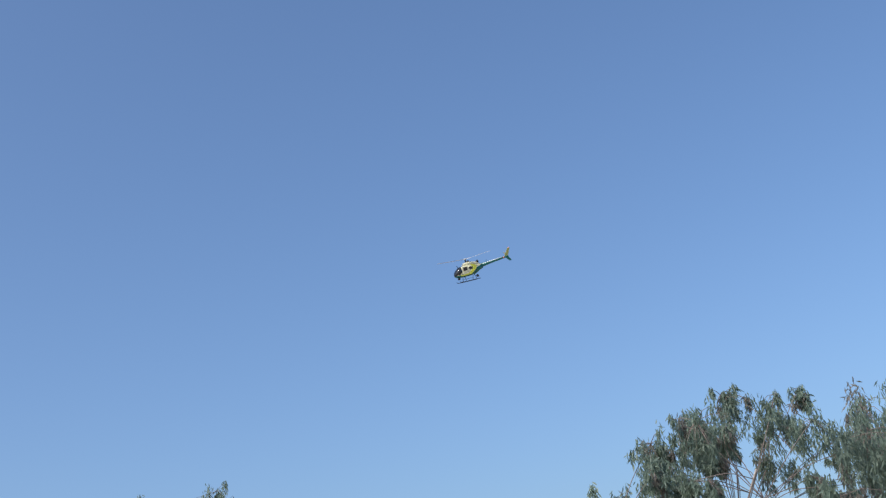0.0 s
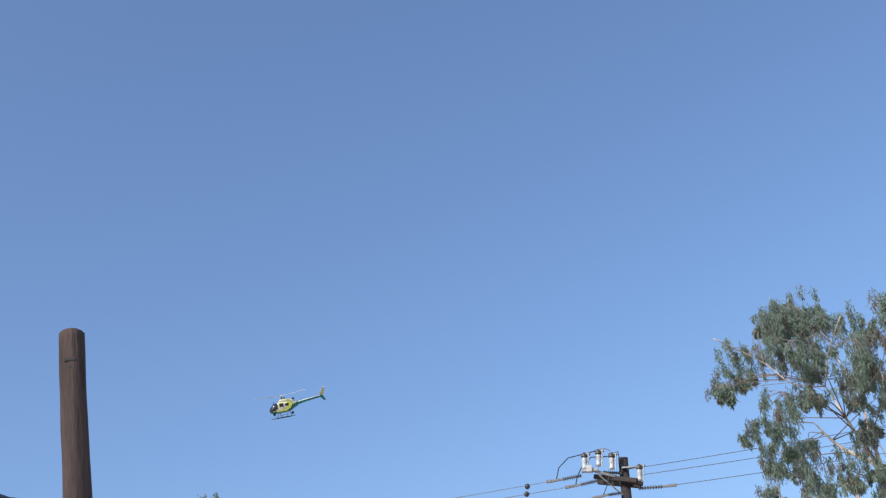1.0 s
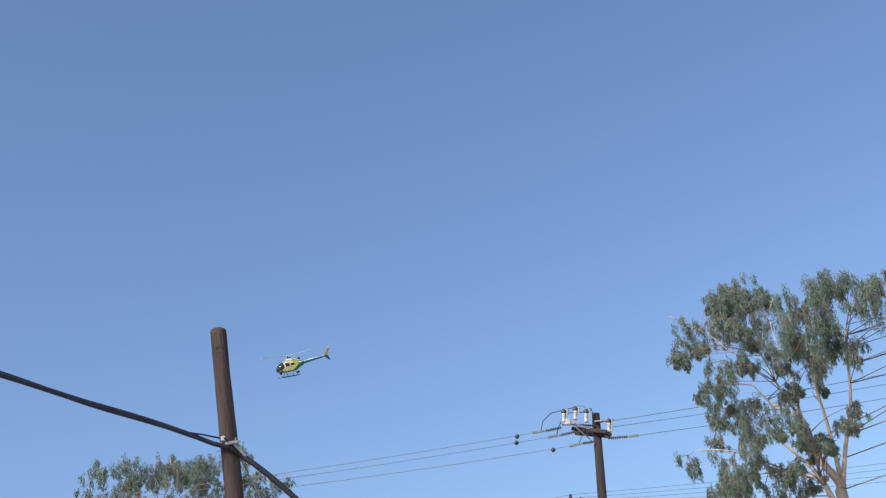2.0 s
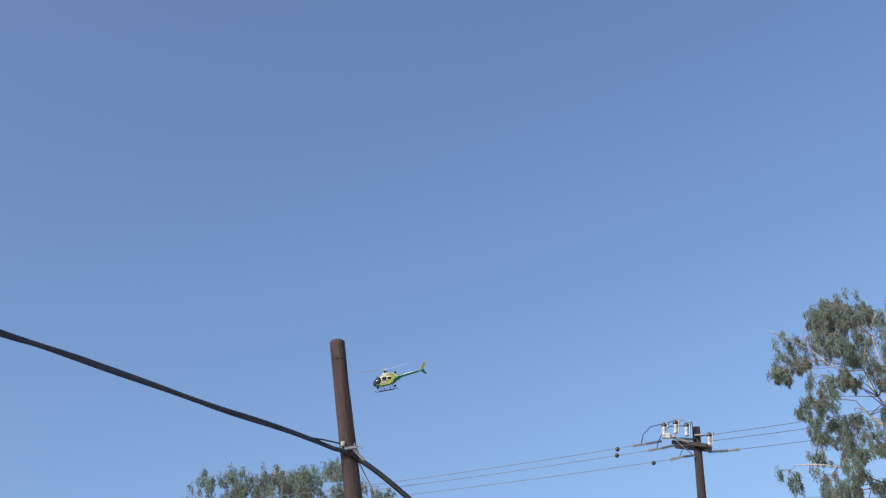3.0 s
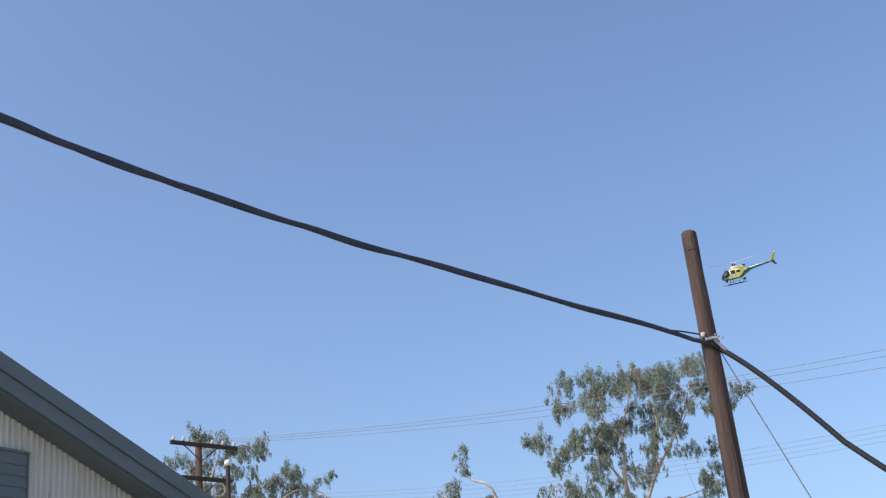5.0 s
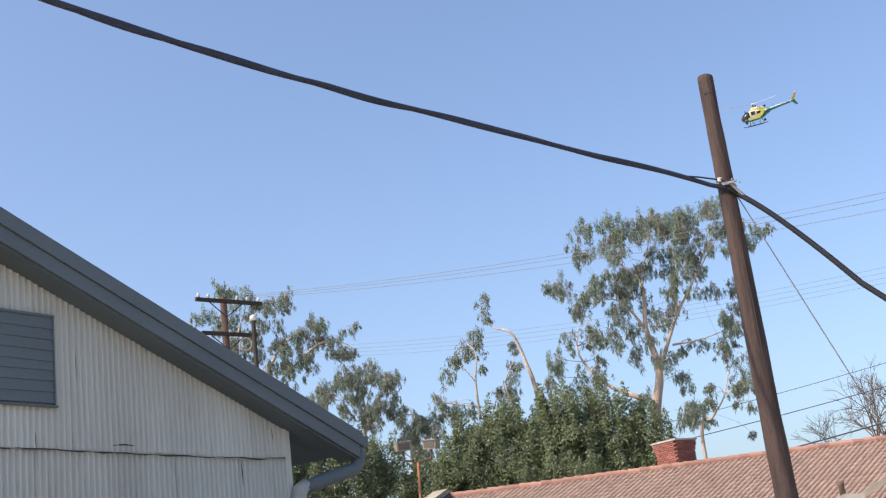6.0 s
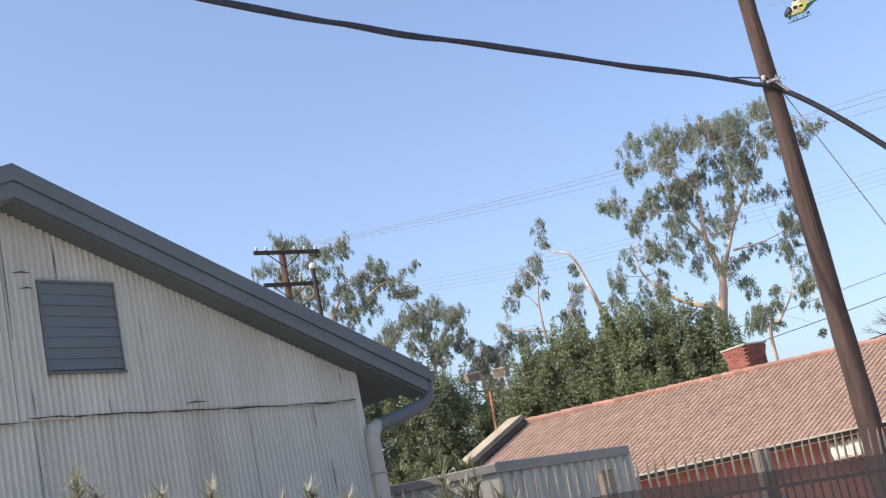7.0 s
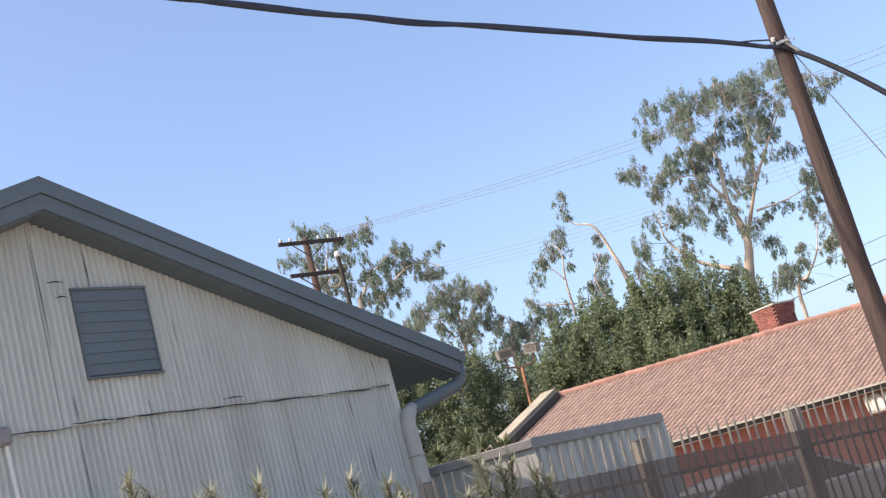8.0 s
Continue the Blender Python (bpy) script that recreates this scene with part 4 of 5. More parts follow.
# ---------------------------------------------------------------- trees
def limb_tube(bm, pts, r0, r1, n=8):
    """A crooked limb through points, smoothed between them."""
    fine = []
    for i in range(len(pts) - 1):
        p0, p1, p2, p3 = pts[max(i - 1, 0)], pts[i], pts[i + 1], pts[min(i + 2, len(pts) - 1)]
        for k in range(4):
            t = k / 4
            fine.append(0.5 * (2 * p1 + (p2 - p0) * t + (2 * p0 - 5 * p1 + 4 * p2 - p3) * t * t + (3 * p1 - p0 - 3 * p2 + p3) * t ** 3))
    fine.append(pts[-1])
    m = len(fine)
    tube(bm, fine, [r0 + (r1 - r0) * (k / (m - 1)) ** 0.65 for k in range(m)], n)
    return fine


def leaf_mesh(name, spots, count, length, width, droop, rnd, flat=0.0):
    """Leaves round the given (centre, radius) spots: each a narrow folded blade of four triangles' worth, hanging by droop."""
    verts, faces = [], []
    for c, r, dens in spots:
        for _ in range(int(count * dens)):
            u = Vector((rnd.gauss(0, 1), rnd.gauss(0, 1), rnd.gauss(0, 1))).normalized() * (rnd.random() ** 0.45) * r
            u.x, u.y, u.z = u.x * (1 - 0.3 * droop), u.y * (1 - 0.3 * droop), u.z * (0.9 + 0.7 * droop)
            p = c + u
            p.z -= abs(rnd.gauss(0, 0.25)) * r * droop
            d = Vector((rnd.gauss(0, 1), rnd.gauss(0, 1), rnd.gauss(0, 1) - 2.6 * droop)).normalized()
            s = d.orthogonal().normalized()
            s.rotate(Matrix.Rotation(rnd.uniform(0, 6.28), 3, d))
            ln, w = length * rnd.uniform(0.6, 1.3), width * rnd.uniform(0.7, 1.25)
            i = len(verts)
            verts += [p, p + d * ln * 0.45 + s * w, p + d * ln, p + d * ln * 0.45 - s * w]
            faces += [(i, i + 1, i + 2, i + 3)]
    me = bpy.data.meshes.new(name)
    me.from_pydata(verts, [], faces)
    return me


def gum_tree(m, limbs, clumps, label, r0, leaf, seed, depth, density=150, extra=0, dry=0.16, bark=None, sprays=0, reach=1.0, full=1.0):
    """A eucalyptus: limbs given as (across, up) lines, hanging leaf clumps given as (across, up, radius); depth spreads it along the view."""
    rnd = random.Random(seed)
    tree = thing("eucalyptus_tree", m, label, "tree", "eucalyptus trees")
    bm = bmesh.new()
    joints = []
    base = Vector((limbs[0][0][0], 0, 0))
    for i, l in enumerate(limbs):
        pts = []
        y = 0.0
        for j, (x, z) in enumerate(l):
            near = min(joints, key=lambda q: (q[0] - Vector((x, q[0].y, z))).length, default=None)
            if j == 0 and near:
                y = near[0].y
            elif i or j > 1:
                y += rnd.uniform(-1, 1) * depth * 0.22
            pts.append(Vector((x, y, z)))
        if i == 0:
            pts.insert(0, base + Vector((rnd.uniform(-0.3, 0.3), 0, -0.05)))
        start = r0 if i == 0 else min((q for q in joints), key=lambda q: (q[0] - pts[0]).length)[1] * 0.68
        fine = limb_tube(bm, pts, start, 0.014, 9)
        joints += [(p, start + (0.014 - start) * (k / len(fine)) ** 0.65) for k, p in enumerate(fine)]
    spots = []
    away = Vector((m.translation.x, m.translation.y)).length
    for x, z, r in clumps:
        y = rnd.uniform(-1, 1) * depth * 0.5
        spots.append((Vector((x * (1 + y / away), y, 1.6 + (z - 1.6) * (1 + y / away))), r * full))
    outer = [q for q in joints if q[1] < r0 * 0.45]
    for _ in range(sprays):  # side boughs ending in hanging tufts
        q, rad = rnd.choice(outer)
        side = Vector((rnd.gauss(0, 1), rnd.gauss(0, 1), rnd.uniform(-0.1, 0.9))).normalized()
        tip = q + side * reach * rnd.uniform(0.5, 1.2)
        fine = limb_tube(bm, [q, q.lerp(tip, 0.5) + Vector((rnd.uniform(-1, 1), rnd.uniform(-1, 1), 1)) * 0.12 * reach, tip], min(rad * 0.6, 0.03 * reach), 0.008, 6)
        joints += [(p, 0.012) for p in fine[len(fine) // 2:]]
        for _ in range(rnd.randint(1, 3)):
            spots.append((tip + Vector((rnd.uniform(-0.4, 0.4), rnd.uniform(-0.4, 0.4), rnd.uniform(-0.55, 0.15))) * reach, reach * rnd.uniform(0.22, 0.42)))
    for _ in range(extra):
        c, r = rnd.choice(spots)
        y = rnd.uniform(-1, 1) * depth * 0.5
        c = c + Vector((rnd.uniform(-1.3, 1.3) * r, 0, rnd.uniform(-1.3, 0.3) * r))
        spots.append((Vector((c.x * (1 + y / away), c.y + y, 1.6 + (c.z - 1.6) * (1 + y / away))), r * rnd.uniform(0.4, 0.75)))
    leaves, reddish, twigs = [], [], bmesh.new()
    for c, r in spots:
        q, rad = min(joints, key=lambda j: (j[0] - c).length + (0.6 if j[0].z > c.z else 0))
        mid = q.lerp(c, 0.55) + Vector((rnd.uniform(-0.2, 0.2), rnd.uniform(-0.2, 0.2), 0.04 + 0.05 * (c - q).length))
        top = c + Vector((0, 0, 0.5 * r))
        limb_tube(twigs, [q, mid, top], min(rad * 0.5, 0.022), 0.006, 5)
        for _ in range(14):
            k = c + Vector((rnd.gauss(0, 0.49) * r, rnd.gauss(0, 0.49) * r, rnd.gauss(0, 0.5) * r - 0.25 * r * rnd.random()))
            tube(twigs, [top, top.lerp(k, 0.5) + Vector((0, 0, 0.12 * r)), k], [0.007, 0.005, 0.003], 4, cap=False)
            (reddish if rnd.random() < dry else leaves).append((k, r * rnd.uniform(0.2, 0.46), max(r * r, 0.09 * full)))
    part("trunk", bm, bark or M_BARK, tree, "pale peeling bark", smooth=True)
    tagged(part("twig", twigs, M_TWIG, tree, smooth=True), kind="stuff")
    for nm, spots2, mat in (("foliage", leaves, M_GUM), ("dry_foliage", reddish, M_GUM_DRY)):
        mesh_part(nm, leaf_mesh(nm, spots2, density, leaf, leaf * 0.1, 1.0, rnd), mat, tree)
    return tree


gum_tree(facing(45, 36), [[(-0.3, 7.2), (-0.2, 7.9), (-0.6, 8.9), (-0.7, 9.9), (-1.4, 10.8), (-1.8, 11.5)],
    [(-0.2, 7.9), (0.2, 9.0), (0.7, 10.1), (1.1, 11.9), (1.5, 12.8)],
    [(-0.2, 7.9), (-0.1, 9.5), (-0.1, 11.1), (-0.0, 11.9)],
    [(-0.6, 8.9), (-0.7, 10.1), (-0.6, 11.5), (-0.2, 12.2)],
    [(-0.7, 9.9), (-1.1, 11.0), (-1.3, 12.1), (-1.6, 12.6)],
    [(-0.5, 8.2), (-1.3, 8.6), (-2.1, 9.1), (-2.1, 9.6)],
    [(-1.3, 12.1), (-2.0, 12.1), (-2.5, 12.8), (-3.4, 13.4)],
    [(-1.3, 12.1), (-1.0, 12.7), (-0.5, 13.3)],
    [(-1.3, 8.6), (-2.7, 9.4), (-3.8, 9.7)],
    [(-0.5, 7.3), (-0.7, 8.3), (-1.3, 9.4), (-1.6, 9.8)],
    [(-0.6, 11.5), (-0.8, 12.4), (-0.8, 13.0)]],
    [(-1.9, 14.1, 0.35), (-1.5, 14.2, 0.31), (-2.0, 13.6, 0.43), (-0.8, 13.9, 0.35), (-1.0, 13.3, 0.46), (-0.2, 13.5, 0.31), (0.7, 13.5, 0.54), (1.1, 13.5, 0.46), (0.5, 12.7, 0.58), (0.6, 11.9, 0.46), (-0.4, 12.7, 0.46), (-0.3, 12.1, 0.31), (-2.2, 14.1, 0.27), (-2.6, 13.3, 0.31), (-3.2, 13.4, 0.32), (-3.7, 12.7, 0.28), (-3.3, 12.9, 0.26), (-2.4, 12.0, 0.39), (-2.6, 11.4, 0.35), (-3.1, 11.5, 0.25), (-2.9, 10.7, 0.35), (-2.2, 10.7, 0.35), (-2.2, 10.0, 0.39), (-2.3, 9.4, 0.39)] + \
    [(-4.1, 9.6, 0.30), (-3.2, 9.1, 0.39), (-2.8, 8.8, 0.39), (-3.2, 8.1, 0.35), (-2.0, 8.2, 0.39), (-1.6, 7.9, 0.28), (-1.2, 8.2, 0.25), (-1.2, 8.8, 0.22), (-0.8, 10.9, 0.28), (-1.1, 10.4, 0.28), (0.7, 9.9, 0.23), (-0.0, 10.8, 0.17), (1.7, 13.5, 0.39), (1.2, 11.6, 0.28), (0.3, 9.6, 0.22), (-0.7, 9.4, 0.22), (-3.2, 9.9, 0.23), (-1.6, 10.1, 0.28), (-1.6, 12.6, 0.28), (-0.9, 11.9, 0.28), (-1.8, 8.8, 0.23)] + [(2.6, 12.9, 0.6), (3.6, 12.5, 0.7), (4.6, 12.6, 0.9), (5.8, 12.2, 1.0), (5.0, 11.2, 0.9), (6.4, 11.0, 0.9), (4.6, 10.0, 0.7), (6.0, 9.4, 0.8), (3.6, 8.6, 0.7)],
    "tall eucalyptus with pale forked limbs and hanging grey-green leaves", 0.24, 0.125, 11, 4.5, density=430, extra=165, full=1.22)
gum_tree(facing(14, 62), [[(-0.8, 8.5), (-0.2, 11.4), (-0.5, 13.7), (-0.4, 16.4), (-2.2, 18.1)],
    [(-0.2, 11.4), (1.1, 13.9), (2.6, 16.1), (3.6, 18.4)],
    [(0.7, 12.6), (2.3, 12.8), (3.9, 13.3)],
    [(-1.2, 10.2), (-3.0, 11.3), (-4.1, 13.0), (-3.9, 14.6)],
    [(-0.5, 13.7), (-1.6, 15.2), (-3.0, 15.3)],
    [(1.1, 13.9), (1.5, 16.4), (1.2, 18.8)],
    [(2.3, 15.6), (4.1, 17.6), (5.8, 17.9)],
    [(-0.4, 16.4), (0.4, 18.1), (0.7, 19.7)]],
    [(-2.8, 19.3, 0.67), (-1.3, 19.5, 0.67), (0.7, 19.5, 0.63), (2.3, 19.2, 0.83), (1.1, 18.6, 0.79), (3.9, 19.4, 0.71), (5.8, 17.9, 0.52), (-3.4, 18.3, 0.67), (-4.6, 16.7, 0.72), (-3.8, 15.2, 0.52), (-1.8, 18.2, 0.67), (-1.7, 16.5, 0.67), (-1.6, 15.0, 0.63), (-0.0, 16.9, 0.63), (1.1, 16.5, 0.71), (2.6, 16.8, 0.63), (3.2, 15.3, 0.44), (2.2, 17.7, 0.67), (-2.3, 13.7, 0.63), (-3.2, 12.4, 0.56), (-4.3, 13.9, 0.48), (-5.3, 12.8, 0.76), (-5.7, 11.7, 0.68), (-4.3, 11.6, 0.60)] + \
    [(-1.3, 12.6, 0.55), (-0.4, 13.2, 0.40), (1.1, 14.8, 0.48), (0.9, 10.9, 0.63), (1.5, 12.6, 0.30), (-1.3, 13.8, 0.48), (0.2, 14.3, 0.48), (4.2, 15.1, 0.48), (4.1, 14.1, 0.40), (3.0, 17.7, 0.52), (4.3, 17.4, 0.40), (-5.0, 16.6, 0.40), (-1.0, 10.1, 0.59)],
    "open-crowned eucalyptus with orange-lit forked trunk", 0.43, 0.21, 12, 5.0, density=135, extra=40, dry=0.13, sprays=40, reach=1.3)
gum_tree(facing(18, 60), [[(-2.9, 7.7), (-2.3, 8.5), (-1.5, 9.5), (-1.0, 11.1)],
    [(-2.3, 8.5), (-3.1, 8.9), (-3.2, 9.5)],
    [(-1.5, 9.5), (-0.6, 9.7), (-0.4, 8.9)]],
    [(-1.2, 11.6, 0.46), (-0.4, 11.0, 0.50), (-3.1, 9.1, 0.65), (-0.5, 10.2, 0.42), (-2.4, 9.3, 0.42), (-0.4, 8.9, 0.31), (-3.4, 9.3, 0.38), (-0.6, 7.5, 0.19)],
    "small crooked eucalyptus behind the brick chimney", 0.14, 0.21, 13, 2.5, density=115, extra=5, dry=0.15, sprays=9, reach=0.9)
gum_tree(facing(7, 58), [[(1.1, 9.6), (0.7, 12.2), (0.2, 13.6), (-0.6, 14.0), (-1.0, 14.6)],
    [(-1.8, 9.7), (-1.8, 11.5), (-1.6, 12.8), (-2.0, 13.4)],
    [(-1.7, 10.3), (-2.9, 10.6), (-3.8, 10.9), (-3.0, 11.6)],
    [(-1.8, 11.5), (-2.4, 12.3), (-3.1, 12.3)],
    [(-0.1, 10.0), (-0.4, 11.2), (0.2, 12.3)]],
    [(-0.9, 15.4, 0.44), (-1.1, 14.8, 0.26), (0.2, 12.0, 0.44), (-0.3, 11.0, 0.48), (-1.9, 13.4, 0.52), (-3.2, 12.0, 0.45), (-2.0, 12.8, 0.37), (-2.7, 10.3, 0.48), (-1.4, 12.2, 0.19), (-0.6, 10.5, 0.41), (0.0, 11.5, 0.33)],
    "lopped slender eucalyptus with tufts at the limb ends", 0.17, 0.21, 14, 2.0, density=115, extra=5, dry=0.15, sprays=9, reach=0.9)
gum_tree(facing(-4, 75), [[(-0.8, 14.9), (-0.3, 17.1), (0.7, 18.5), (2.1, 19.3)],
    [(0.8, 16.5), (2.5, 17.8), (4.0, 18.0), (4.8, 17.3)],
    [(-2.4, 17.0), (-2.3, 19.3), (-1.6, 21.2)],
    [(-2.4, 17.0), (-3.0, 20.3), (-3.5, 21.9)],
    [(-1.8, 19.7), (-0.5, 20.8), (0.3, 20.7)]],
    [(-3.2, 21.9, 0.65), (-1.6, 21.7, 0.65), (-0.1, 20.7, 0.57), (-4.2, 20.5, 0.53), (-1.4, 18.8, 0.53), (2.5, 19.3, 0.81), (1.5, 18.5, 0.94), (0.4, 18.0, 0.86), (0.2, 19.3, 0.49), (1.7, 17.0, 0.86), (3.7, 18.0, 0.41), (4.8, 17.2, 0.37), (0.6, 16.3, 0.73), (-2.5, 20.9, 0.45), (2.3, 18.2, 0.61), (2.9, 19.3, 0.41), (-4.9, 20.3, 0.41), (-3.5, 19.9, 0.53), (-2.6, 18.5, 0.53), (-0.6, 19.5, 0.41), (-1.3, 17.7, 0.53), (-0.4, 16.8, 0.53), (-0.2, 18.2, 0.41), (-1.4, 20.1, 0.29)] + \
    [(0.3, 15.3, 0.61), (-0.7, 15.7, 0.53)],
    "distant eucalyptus showing above the barn roof", 0.28, 0.23, 15, 4.0, density=115, extra=40, dry=0.14, sprays=16, reach=1.2)
gum_tree(facing(-1, 70), [[(0.9, 10.8), (1.1, 12.7), (0.8, 14.5)],
    [(1.1, 12.2), (2.2, 13.0), (2.8, 14.0)],
    [(1.1, 12.7), (1.8, 14.6)],
    [(0.5, 12.1), (-0.4, 13.8)]],
    [(0.5, 15.0, 0.68), (1.7, 14.9, 0.68), (2.6, 14.5, 0.57), (0.7, 13.7, 0.68), (-0.9, 14.2, 0.65), (1.8, 13.2, 0.65), (2.6, 13.6, 0.49), (-1.5, 14.1, 0.57), (-0.3, 14.7, 0.46), (1.0, 12.8, 0.49), (0.0, 12.9, 0.49), (-2.0, 13.6, 0.49)],
    "distant eucalyptus with a rounded grey-green crown", 0.22, 0.23, 16, 4.0, density=105, extra=36, dry=0.2, sprays=14, reach=1.1)
gum_tree(facing(2, 70), [[(-0.2, 9.6), (0.1, 11.5), (-0.0, 12.5)],
    [(-0.0, 10.8), (1.2, 11.9)],
    [(0.6, 9.1), (1.2, 10.6)]],
    [(-0.3, 12.4, 0.57), (1.2, 11.9, 0.53), (0.2, 11.5, 0.49), (1.3, 11.1, 0.49), (-0.7, 11.8, 0.42), (0.9, 9.8, 0.68), (1.6, 9.3, 0.53), (0.3, 9.9, 0.49), (-0.7, 10.9, 0.46), (1.9, 8.9, 0.38)],
    "distant thin eucalyptus behind the floodlights", 0.2, 0.23, 17, 4.0, density=105, extra=30, dry=0.2, sprays=12, reach=1.0)


def dense_tree(name, m, blobs, label, leaf, width, count, seed, mat, trunk=0.25):
    """A dense evergreen: leaf tufts over the skin of overlapping lobes, with gaps and an uneven outline."""
    rnd = random.Random(seed)
    tree = thing(name, m, label, "tree")
    spots = []
    bm = bmesh.new()
    for x, y, z, rx, rz in blobs:
        n = max(6, int(6 * rx * rz * 1.3))
        limb_tube(bm, [Vector((x * 0.6, y * 0.6, 0)), Vector((x * 0.8, y, z * 0.5)), Vector((x, y, z))], trunk, 0.04, 7)
        for _ in range(int(n * 6.0)):
            v = Vector((rnd.gauss(0, 1), rnd.gauss(0, 1), rnd.gauss(0, 1))).normalized()
            v *= rnd.uniform(0.55, 1.08)
            c = Vector((x + v.x * rx, y + v.y * rx * 0.8, z + v.z * rz))
            if c.z > 0.4:
                spots.append((c, rnd.uniform(0.28, 0.55), 1.0))
                if v.z > 0.15 and v.length > 0.8 and rnd.random() < 0.5:  # upright shoots standing out of the crown
                    for k in range(1, 4):
                        spots.append((c + Vector((rnd.uniform(-0.06, 0.06), rnd.uniform(-0.06, 0.06), 0.27 * k)), 0.30 - 0.07 * k, 0.7 - 0.16 * k))
    part("trunk", bm, M_BARK_DARK, tree, smooth=True)
    mesh_part("foliage", leaf_mesh("foliage", spots, count, leaf, width, 0.15, rnd), mat, tree)
    return tree


dense_tree("ficus_tree", facing(8.6, 57), [(-4.3, 0, 6.4, 1.4, 2.6), (-5.2, 0.2, 5.0, 1.3, 2.6), (-2.6, 0.3, 7.0, 1.7, 2.8), (-0.8, 0.4, 7.1, 1.8, 2.9), (0.9, 0.2, 7.2, 1.8, 3.0), (2.6, 0.5, 7.2, 1.8, 2.9), (0.2, 0.2, 5.0, 3.8, 2.8), (4.1, 0.2, 6.2, 1.5, 2.5), (3.0, 0.3, 5.0, 2.0, 2.4)], "dense dark green ficus behind the tiled roof", 0.16, 0.042, 72, 31, M_FICUS)
dense_tree("ficus_tree", facing(-1.0, 59), [(-4.2, 0, 5.8, 2.0, 3.8), (-2.0, 0.4, 6.3, 2.0, 3.9), (0.1, 0, 6.4, 1.9, 3.7), (1.9, 0.3, 5.6, 1.8, 3.5), (3.7, 0.5, 5.0, 1.6, 3.2), (5.0, 0.8, 4.2, 1.3, 2.7), (-1.5, -0.8, 3.2, 2.6, 2.8), (-6.0, 0, 4.5, 1.8, 3.2)], "dense shaded evergreen trees beside the barn", 0.15, 0.04, 70, 32, M_SHRUB)


def yucca(m, label, seed, heads):
    rnd = random.Random(seed)
    plant = thing("yucca", m, label, "plant", "yuccas")
    bm, verts, faces = bmesh.new(), [], []
    for hx, hz in heads:
        tube(bm, [(hx * 0.3, 0, 0), (hx, 0, hz)], [0.05, 0.03], 7)
        for _ in range(120):
            d = Vector((rnd.gauss(0, 1), rnd.gauss(0, 1), rnd.uniform(-0.4, 1.6))).normalized()
            s = d.cross(Vector((0, 0, 1))).normalized() * 0.022
            ln = rnd.uniform(0.35, 0.6)
            p = Vector((hx, 0, hz))
            i = len(verts)
            q = p + d * ln * 0.6
            t = p + d * ln - Vector((0, 0, 0.10))
            verts += [p - s, p + s, q + s, q - s, t]
            faces += [(i, i + 1, i + 2, i + 3), (i + 3, i + 2, i + 4)]
    part("stem", bm, M_BARK_DARK, plant)
    me = bpy.data.meshes.new("rosette")
    me.from_pydata(verts, [], faces)
    mesh_part("rosette", me, M_YUCCA, plant)


yucca(facing(-1.3, 27), "spiky green yucca among the shrubbery", 5, [(0, 3.3), (0.6, 2.9), (-0.7, 3.1), (-0.3, 2.7)])
yucca(facing(0.3, 26), "spiky green yucca behind the low wall", 6, [(0, 2.9), (0.1, 2.6), (-0.5, 3.0)])


def bare_tree(m, label, seed, height):
    """A leafless crown of forking twigs."""
    rnd = random.Random(seed)
    tree = thing("bare_tree", m, label, "tree")
    bm = bmesh.new()

    def grow(p, d, ln, r, level):
        q = p + d * ln
        tube(bm, [p, p.lerp(q, 0.5) + Vector((rnd.uniform(-1, 1), rnd.uniform(-1, 1), 0)) * ln * 0.06, q], [r, r * 0.85, r * 0.7], 5, cap=False)
        if level:
            for _ in range(3):
                e = (d + Vector((rnd.gauss(0, 0.5), rnd.gauss(0, 0.5), rnd.gauss(0.05, 0.35)))).normalized()
                grow(q, e, ln * rnd.uniform(0.62, 0.85), r * 0.62, level - 1)

    grow(Vector((0, 0, 0)), Vector((0.02, 0, 1)), height * 0.34, 0.15, 6)
    part("crown", bm, M_BARK_DARK, tree)


bare_tree(facing(21.9, 63), "leafless grey-brown tree behind the brick house", 8, 8.8)


# ---------------------------------------------------------------- sprigs before the fence
def sprig_plant(m, label, seed, stems):
    rnd = random.Random(seed)
    plant = thing("shrub", m, label, "shrub", "conifer shrubs")
    bm, verts, faces = bmesh.new(), [], []
    for x, y, h in stems:
        lean = rnd.uniform(-0.09, 0.09)
        tube(bm, [(x * 0.5, y * 0.5, 0), (x, y, h * 0.7), (x + lean, y, h)], [0.014, 0.009, 0.003], 5)
        k = 0.72
        while k < 1.0:
            a = rnd.uniform(0, 6.28)
            p = Vector((x + lean * (k - 0.7) / 0.3, y, h * k))
            taper = 0.75 + 0.9 * (1 - k)
            d = Vector((math.cos(a), math.sin(a), rnd.gauss(0.5, 0.7))).normalized()
            s = d.cross(Vector((0, 0, 1))).normalized() * 0.0075
            ln = 0.12 * taper * rnd.uniform(0.7, 1.3)
            i = len(verts)
            verts += [p - s, p + s, p + d * ln]
            faces.append((i, i + 1, i + 2))
            k += 0.0013
    part("stem", bm, M_BARK_DARK, plant)
    me = bpy.data.meshes.new("foliage")
    me.from_pydata(verts, [], faces)
    mesh_part("foliage", me, M_SPRIG, plant)


